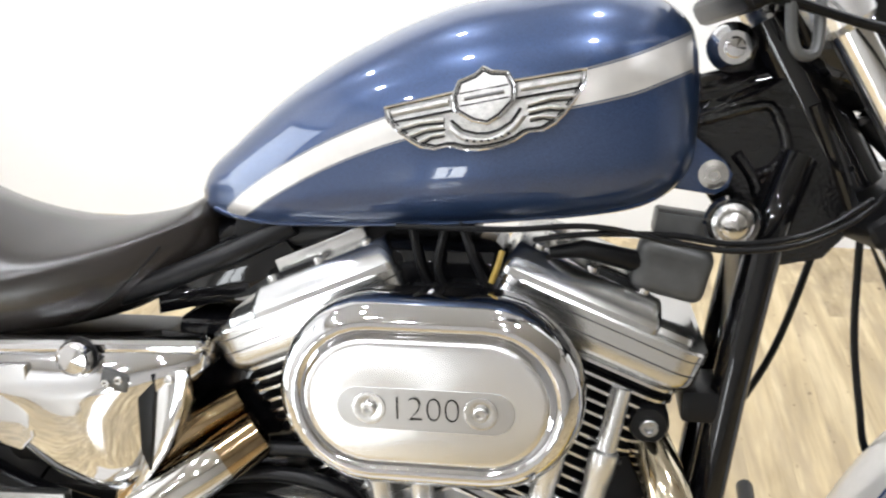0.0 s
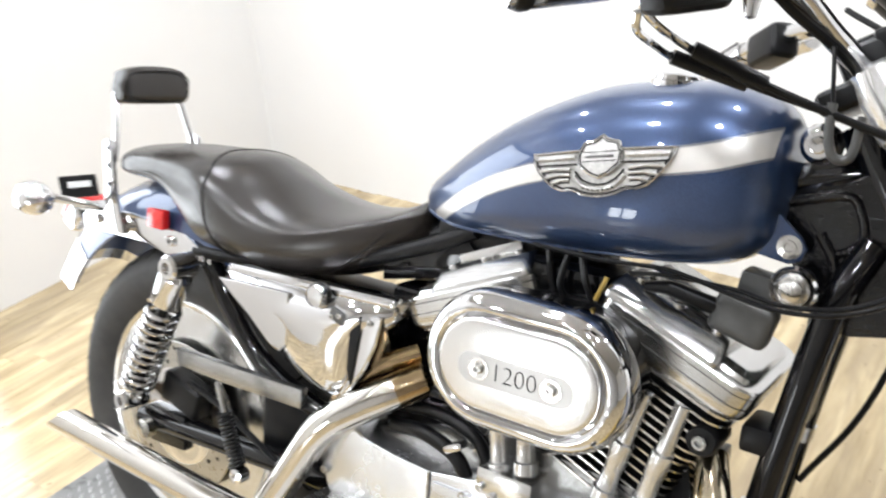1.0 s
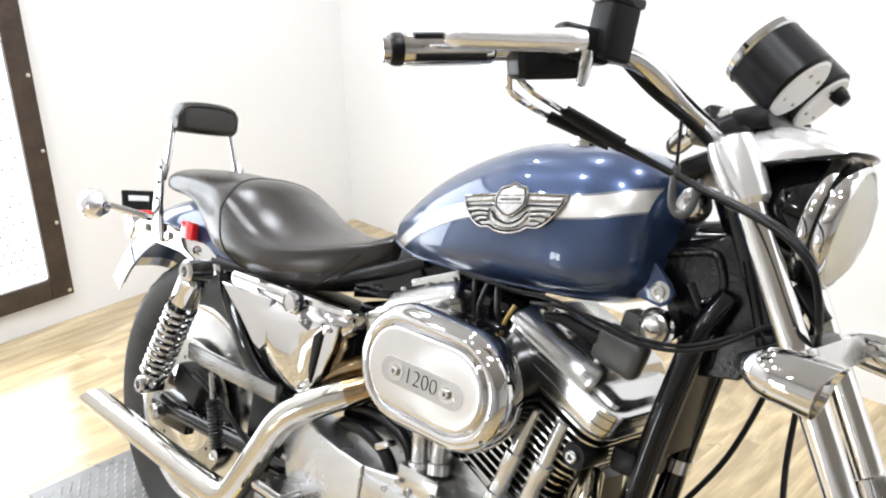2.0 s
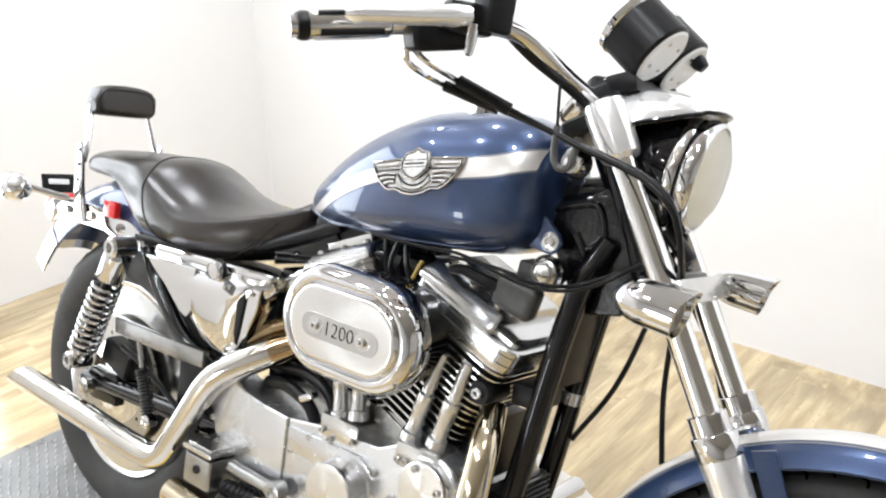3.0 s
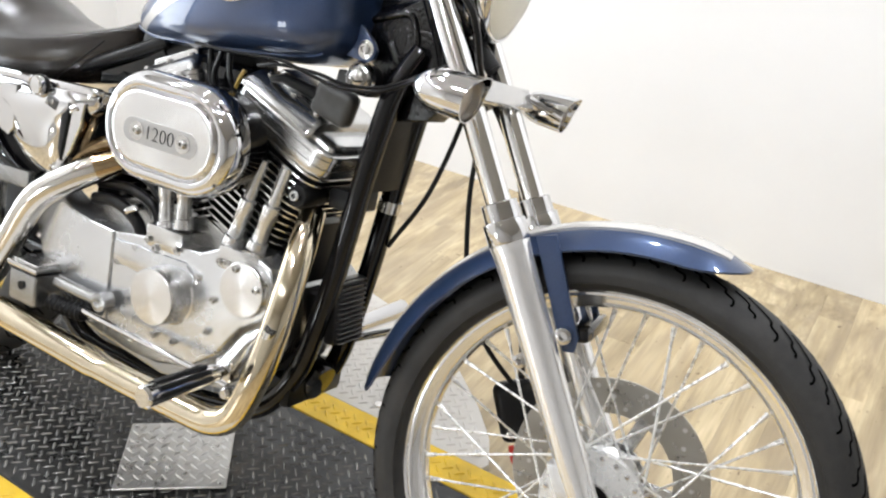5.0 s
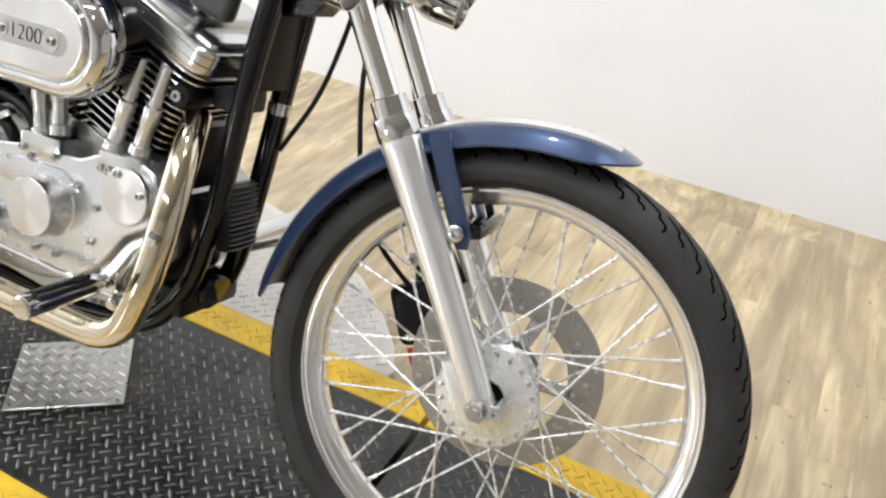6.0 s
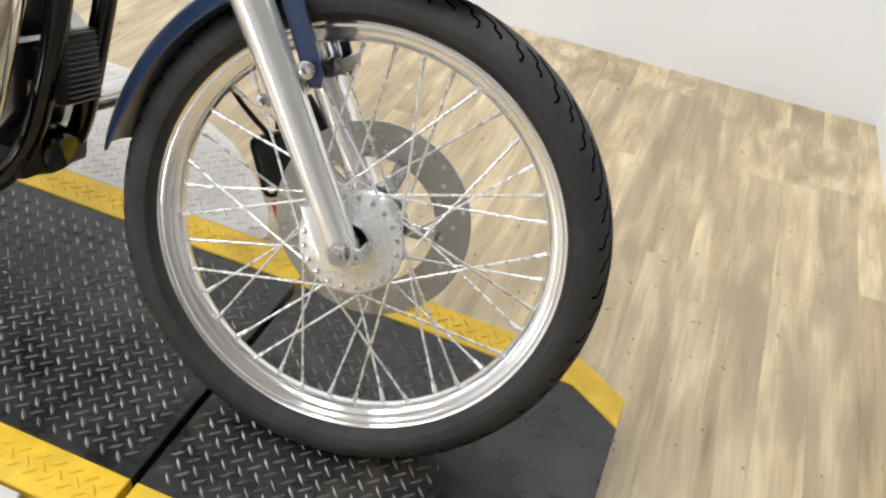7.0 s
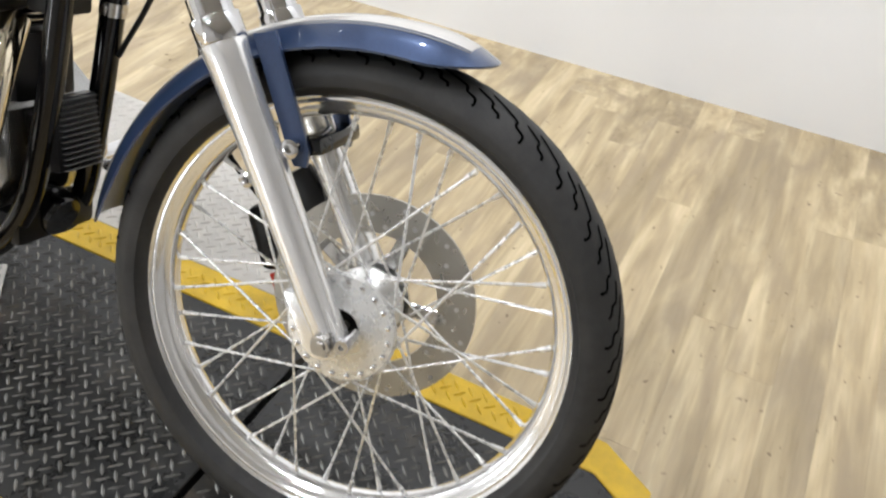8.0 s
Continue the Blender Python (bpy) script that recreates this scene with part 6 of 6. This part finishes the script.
    # ignition switch ring by the steering neck
    sw = part("ignition_switch", Geo().lathe([(0.010, -0.03), (0.016, -0.01), (0.019, 0.0), (0.019, 0.006), (0.016, 0.009), (0.013, 0.007), (0.012, 0.014), (0.007, 0.017), (0.0, 0.017)], at((-0.480, -0.080, 0.851)), 32), STEEL, bike, "round chrome ignition switch")
    part("switch_ring", Geo().lathe([(0.0225, -0.004), (0.026, 0.0), (0.0235, 0.005), (0.0205, 0.0)], at((-0.480, -0.080, 0.851)), 32, closed=True), CHROME, sw)
    part("switch_collar", Geo().lathe([(0.014, -0.036), (0.020, -0.03), (0.021, -0.008), (0.018, -0.002)], at((-0.480, -0.080, 0.851)), 24), SATIN, sw)


crankcase()


def stadium(hw, r, n=16):
    """A flat oval, hw to the ends of its straight sides."""
    return [(hw + r * math.cos(radians(a)), r * math.sin(radians(a))) for a in (-90 + 180 * i / n for i in range(n + 1))] + [(-hw + r * math.cos(radians(a)), r * math.sin(radians(a))) for a in (90 + 180 * i / n for i in range(n + 1))]


def air_cleaner():
    c = Vector((-0.7475, 0, 0.707))
    def ring(r, y, hw=0.051):
        return [(c.x + x, y, c.z + z) for x, z in stadium(hw, r)]
    back = part("air_cleaner", Geo().rings([ring(0.072, -0.10), ring(0.080, -0.102), ring(0.080, -0.150), ring(0.076, -0.152)]), BLACK, bike, "oval air cleaner with a chrome cover")
    prof = [(0.080, -0.148), (0.0880, -0.150), (0.0895, -0.158), (0.0890, -0.172), (0.0862, -0.184), (0.081, -0.192), (0.0735, -0.1965), (0.068, -0.197), (0.0635, -0.1945), (0.062, -0.1925), (0.0600, -0.1945), (0.0585, -0.1970)]
    part("air_cleaner_cover", Geo().rings([ring(r, y) for r, y in prof]), CHROME, back, "polished chrome oval cover")
    part("cover_face", Geo().rings([ring(r, y) for r, y in ((0.0587, -0.1960), (0.0577, -0.1982), (0.0562, -0.1994), (0.052, -0.1998), (0.03, -0.1999))]), TURNED, back, "turned satin face of the cover")
    # brushed insert with number
    plate = [(c.x + x, z + c.z - 0.005) for x, z in stadium(0.060, 0.0195)]
    part("cover_insert", Geo().prism(plate, -0.2006, -0.1985, 0.0004, segments=1), INSET, back, "brushed inset band")
    for sx in (-0.0498, 0.0498):
        m = at((c.x + sx, -0.2004, c.z - 0.005))
        part("screw_dish", Geo().lathe([(0.0152, -0.001), (0.0150, 0.0011), (0.0138, 0.0013), (0.009, 0.0006), (0.0, 0.0005)], m, 28), STEEL, back, "dished bright seat")
        part("cover_screw", Geo().lathe([(0.0068, 0.0), (0.0068, 0.004), (0.0055, 0.0055), (0.0032, 0.0055), (0.0032, 0.002), (0.0, 0.002)], m, 16), STEEL, back, "socket screw")
    txt = bpy.data.curves.new("number", "FONT")
    txt.body, txt.size, txt.align_x, txt.align_y, txt.extrude = "1200", 0.0325, "CENTER", "CENTER", 0.0004
    txt.space_character = 1.0
    txt.offset = -0.0009
    ob = new("number", txt)
    ob.parent = back
    ob.matrix_local = Matrix.Translation((c.x, -0.2011, c.z - 0.005)) @ Matrix.Rotation(math.pi / 2, 4, "X")
    txt.materials.append(SATIN)
    ob["label"] = "engraved dark number 1200"


air_cleaner()


def exhaust():
    up = [Vector((-0.955, -0.088, 0.609))] + rounded([(-0.960, -0.092, 0.606), (-0.995, -0.118, 0.584), (-1.085, -0.150, 0.522), (-1.206, -0.154, 0.314), (-1.30, -0.157, 0.315), (-1.700, -0.163, 0.331)], 0.048)
    rad = [0.014] + [0.0262] * (len(up) - 1)
    g = Geo().tube(up, rad, 28, caps=False)
    # slash-cut end with a wall's thickness
    k = 28
    last = len(g.v) - k
    for i in range(last, last + k):
        x, y, z = g.v[i]
        g.v[i] = (x - 0.030 + (0.331 - z) * -1.15 * 1.0, y, z)
    inner = len(g.v)
    g.v += [(x + 0.002, y + (-0.163 - y) * 0.10, z + (0.331 - z) * 0.10) for x, y, z in g.v[last:last + k]]
    deep = len(g.v)
    g.v += [(x + 0.08, y, z) for x, y, z in g.v[inner:inner + k]]
    for i in range(k):
        j = (i + 1) % k
        g.f.append((last + i, last + j, inner + j, inner + i))
        g.f.append((inner + i, inner + j, deep + j, deep + i))
    part("pipe_clamp", Geo().tube([(-0.944, -0.081, 0.616), (-0.949, -0.084, 0.613), (-0.982, -0.109, 0.593)], [0.018, 0.0262, 0.0266], 24), TINT, bike, "heat-tinted pipe end")
    # plate added to keep the gap behind the header black
    part("port_backing", Geo().prism([(-1.02, 0.700), (-1.02, 0.560), (-0.93, 0.560), (-0.90, 0.600), (-0.91, 0.700)], -0.055, 0.03, 0.008), BLACK, bike, "added black backing behind the port")
    part("rear_exhaust_pipe", g, WARMPIPE, bike, "chrome slash-cut exhaust pipe of the rear cylinder")
    part("exhaust_header", Geo().tube(rounded([(-0.975, -0.066, 0.642), (-1.015, -0.092, 0.622), (-1.056, -0.106, 0.588), (-1.088, -0.106, 0.552), (-1.100, -0.098, 0.522)], 0.03), 0.0165, 20), TINT, bike, "heat-tinted chrome header")
    low = rounded([(-0.548, -0.055, 0.622), (-0.523, -0.100, 0.578), (-0.506, -0.145, 0.495), (-0.513, -0.166, 0.395), (-0.555, -0.172, 0.272), (-0.80, -0.174, 0.272), (-1.135, -0.175, 0.288)], 0.065)
    g = Geo().tube(low, [0.0235] * (len(low) - 2) + [0.026, 0.026], 28, caps=False)
    last = len(g.v) - 28
    inner = len(g.v)
    g.v += [(x + 0.002, y + (-0.175 - y) * 0.10, z + (0.288 - z) * 0.10) for x, y, z in g.v[last:]]
    deep = len(g.v)
    g.v += [(x + 0.06, y, z) for x, y, z in g.v[inner:inner + 28]]
    for i in range(28):
        j = (i + 1) % 28
        g.f.append((last + i, last + j, inner + j, inner + i))
        g.f.append((inner + i, inner + j, deep + j, deep + i))
    part("front_exhaust_pipe", g, GOLDPIPE, bike, "chrome exhaust pipe of the front cylinder")


exhaust()


def controls():
    base = Vector((-0.575, -0.175, 0.372))
    tip = Vector((-0.585, -0.332, 0.364))
    arm = part("peg_bracket", Geo().tube([(-0.545, -0.10, 0.44), (-0.566, -0.145, 0.41), base], [0.016, 0.016, 0.018], 16), ALU, bike, "polished footpeg bracket")
    peg = part("footpeg", Geo().tube([base + Vector((0, -0.012, 0)), base + Vector((0, -0.03, 0)), tip + Vector((0, 0.02, 0)), tip + Vector((0, 0.004, 0)), tip], [0.012, 0.0150, 0.0165, 0.0175, 0.0145], 24), CHROME, bike, "chrome footpeg with black rubber strips")
    for k in range(5):
        a = radians(90 + (k - 2) * 42)
        off = Vector((math.cos(a) * 0.0155, 0, math.sin(a) * 0.0155))
        part("rubber_strip", Geo().tube([base + Vector((0, -0.045, 0)) + off, tip + Vector((0, 0.022, 0)) + off], 0.0045, 8), HOSE, peg, "black rubber strip")
    part("peg_clevis", Geo().box((0.034, 0.03, 0.038), Matrix.Translation(base + Vector((0, 0.006, 0))), 0.008, 2), CHROME, peg)
    part("pivot_bolt", Geo().lathe([(0.010, -0.022), (0.010, 0.022), (0.007, 0.026), (0.0, 0.026)], at((-0.566, -0.158, 0.335)), 14), CHROME, bike)
    part("brake_pedal_arm", Geo().tube([(-0.566, -0.145, 0.335), (-0.53, -0.155, 0.41), (-0.50, -0.175, 0.465)], 0.010, 12), ALU, bike, "polished brake pedal arm")
    part("brake_rod", Geo().tube([(-0.935, -0.155, 0.348), (-0.58, -0.160, 0.338)], 0.0055, 12), CHROME, bike, "chrome brake rod")
    mc = part("rear_master_cylinder", Geo().box((0.074, 0.066, 0.062), Matrix.Translation((-1.068, -0.146, 0.352)), 0.009, 3), CAST, bike, "cast rear master cylinder")
    part("master_gasket", Geo().box((0.077, 0.069, 0.004), Matrix.Translation((-1.068, -0.146, 0.3845)), 0.001, 1), SATIN, mc, "dark gasket")
    part("master_lid", Geo().box((0.080, 0.072, 0.010), Matrix.Translation((-1.068, -0.146, 0.3915)), 0.003, 2), ALU, mc, "bright lid")
    part("master_lid_top", Geo().box((0.066, 0.058, 0.004), Matrix.Translation((-1.068, -0.146, 0.3985)), 0.001, 1), STEEL, mc)
    part("sight_glass", Geo().lathe([(0.008, 0), (0.008, 0.003), (0.0, 0.003)], at((-1.066, -0.179, 0.357)), 16), SATIN, mc, "dark sight glass")
    part("master_barrel", Geo().tube([(-1.01, -0.145, 0.375), (-0.90, -0.15, 0.376)], [0.013, 0.011], 16), CAST, mc)
    part("barrel_end", Geo().lathe([(0.017, -0.012), (0.017, 0.012), (0.009, 0.014), (0.0, 0.010)], at((-0.888, -0.15, 0.378)), 18), CAST, mc)
    boot = Geo().tube([(-1.02 + 0.0065 * i, -0.152, 0.335 + 0.0005 * i) for i in range(15)], [0.016 if i % 2 else 0.0125 for i in range(15)], 16)
    part("rubber_boot", boot, HOSE, mc, "black rubber boot")


controls()


def frame_tubes():
    for sg in (-1, 1):
        y = sg * 0.072
        yd = sg * 0.050
        pts = [(-0.415, sg * 0.026, 0.905), (-0.440, sg * 0.046, 0.845), (-0.462, yd, 0.72), (-0.490, yd, 0.51), (-0.520, sg * 0.056, 0.355), (-0.575, y, 0.265), (-0.72, y, 0.235), (-1.02, y, 0.245), (-1.10, y, 0.33)]
        part("frame_downtube", Geo().tube(rounded(pts, 0.06), 0.0180, 18), BLACK, bike, "gloss black frame downtube")
        if sg > 0:
            part("tube_clip", Geo().tube([(-0.4700, yd, 0.658), (-0.4725, yd, 0.638)], 0.0198, 18), STEEL, bike, "steel clip")
    part("steering_head", Geo().tube([AXIS_P + AXIS_D * 0.20, AXIS_P + AXIS_D * 0.385], 0.031, 24), BLACK, bike, "gloss black steering head")
    part("backbone", Geo().tube(curve([(-0.43, 0, 0.965), (-0.60, 0, 0.90), (-0.80, 0, 0.865), (-1.0, 0, 0.80)], 20), 0.028, 18), BLACK, bike, "black frame backbone")
    gus = [(-0.545, 0.925), (-0.520, 0.945), (-0.462, 0.962), (-0.430, 0.985), (-0.402, 0.962), (-0.378, 0.905), (-0.352, 0.845), (-0.385, 0.806), (-0.452, 0.792), (-0.478, 0.838), (-0.500, 0.872), (-0.540, 0.892)]
    part("neck_gusset", Geo().prism(gus, -0.028, 0.028, 0.006, segments=3), CASTBLACK, bike, "gloss black neck gusset")
    part("upper_neck_tube", Geo().tube([(-0.600, 0.0, 0.945), (-0.530, 0.0, 0.957), (-0.440, 0.0, 0.976)], [0.019, 0.019, 0.022], 18), BLACK, bike, "gloss black frame tube")
    for sg in (-1, 1):
        y = sg * 0.029
        weld = curve([(-0.535, y, 0.930), (-0.490, y, 0.944), (-0.448, y, 0.954), (-0.434, y, 0.938), (-0.427, y, 0.914), (-0.436, y, 0.897), (-0.452, y, 0.888)], 36)
        part("weld_seam", Geo().tube(weld, [0.0048 + 0.0012 * (i % 2) for i in range(len(weld))], 10), CASTBLACK, bike, "black beaded weld seam")
        part("gusset_edge", Geo().tube(curve([(-0.472, y, 0.908), (-0.455, y, 0.884), (-0.450, y, 0.868)], 10), 0.006, 10), CASTBLACK, bike)
        part("gusset_edge", Geo().tube(curve([(-0.404, y, 0.955), (-0.380, y, 0.900), (-0.360, y, 0.850)], 12), 0.007, 10), BLACK, bike)
    part("neck_nut", Geo().lathe([(0.0, 0.014), (0.008, 0.013), (0.010, 0.008), (0.015, 0.008), (0.020, 0.003), (0.023, -0.006), (0.023, -0.016)], at((-0.484, -0.050, 1.008)), 24), CHROME, bike, "bright cap nut")
    part("wiring_box", Geo().box((0.26, 0.07, 0.035), Matrix.Translation((-0.85, -0.01, 0.826)) @ Matrix.Rotation(radians(-2), 4, "Y"), 0.012, 2), SATIN, bike, "black wiring tray under the tank")
    part("seat_pan", Geo().prism([(-1.07, 0.775), (-0.985, 0.815), (-0.93, 0.828), (-0.905, 0.800), (-0.965, 0.752), (-1.07, 0.728)], -0.050, 0.050, 0.008), BLACK, bike, "black frame plate under the seat")
    part("centre_post", Geo().box((0.085, 0.13, 0.22), Matrix.Translation((-1.005, 0.01, 0.62)), 0.015, 2), BLACK, bike, "black frame centre casting")
    part("neck_plate", Geo().prism([(-0.436, 0.835), (-0.453, 0.68), (-0.468, 0.68), (-0.466, 0.835)], -0.046, 0.060, 0.004), SATIN, bike, "black panel between the downtubes")
    reg = part("regulator", Geo().box((0.020, 0.082, 0.106), Matrix.Translation((-0.484, -0.010, 0.472)) @ Matrix.Rotation(radians(-8), 4, "Y"), 0.004, 2), SATIN, bike, "finned voltage regulator")
    for k in range(13):
        part("regulator_fin", Geo().box((0.008, 0.070, 0.0014), Matrix.Translation((-0.484, -0.010, 0.472)) @ Matrix.Rotation(radians(-8), 4, "Y") @ Matrix.Translation((0.014, 0, -0.050 + k * 0.0083)), 0.0008, 1), PEWTER, reg)
    part("lower_mount", Geo().box((0.05, 0.15, 0.05), Matrix.Translation((-0.545, 0, 0.318)), 0.010, 2), SATIN, bike, "black lower mount")
    part("oil_filter", Geo().lathe([(0.0, 0.07), (0.032, 0.068), (0.036, 0.06), (0.036, 0.0), (0.0, 0.0)], aim((-0.575, 0, 0.345), (0.3, 0, -0.1)), 28), BLACK, bike, "black oil filter")
    # far-side shift peg and lever
    peg = part("left_footpeg", Geo().tube([(-0.575, 0.12, 0.372), (-0.575, 0.19, 0.372), (-0.578, 0.345, 0.374)], [0.014, 0.017, 0.020], 18), CHROME, bike, "chrome footpeg")
    lever = part("shift_lever", Geo().tube([(-0.56, 0.14, 0.36), (-0.47, 0.16, 0.405), (-0.40, 0.165, 0.43)], [0.009, 0.008, 0.008], 12), ALU, bike, "polished shift lever")
    part("shift_rubber", Geo().tube([(-0.40, 0.15, 0.43), (-0.395, 0.215, 0.432)], 0.011, 14), HOSE, lever, "black rubber toe piece")
    part("primary_cover", Geo().prism([(-1.10, 0.48), (-1.05, 0.34), (-0.90, 0.29), (-0.66, 0.28), (-0.56, 0.36), (-0.56, 0.46), (-0.66, 0.52), (-0.95, 0.54)], 0.10, 0.155, 0.02, segments=3), ALU, bike, "polished primary cover")


frame_tubes()

# ---- floor planks ----
PLANK = pose(-1.0, 1.90, 0, 0, 0, -2.2)
WID, LEN = 0.094, 1.22
me = bpy.data.meshes.new("plank")
b = bmesh.new()
bmesh.ops.create_cube(b, size=1)
bmesh.ops.scale(b, vec=(WID - 0.0002, LEN - 0.0002, 0.008), verts=b.verts)
top = [e for e in b.edges if all(v.co.z > 0 for v in e.verts)]
bmesh.ops.bevel(b, geom=top, offset=0.0002, segments=1, affect="EDGES")
b.to_mesh(me)
b.free()
me.materials.append(OAK)
for i in range(-24, 24):
    shift = random.random() * LEN
    for j in range(-3, 1):
        x, y = i * WID, j * LEN + shift - LEN * 0.5
        if y < -3.6 or y > 0.75 or (i > 22):
            continue
        y0, y1 = y - LEN / 2, min(y + LEN / 2, 0.07 - 0.042 * x)
        if y1 - y0 < 0.05:
            continue
        ob = new("plank", me)
        ob.parent = floor
        ob.matrix_world = PLANK @ Matrix.Translation((x, (y0 + y1) / 2, FLOOR_Z - 0.004)) @ Matrix.Diagonal((1, (y1 - y0) / LEN, 1, 1))
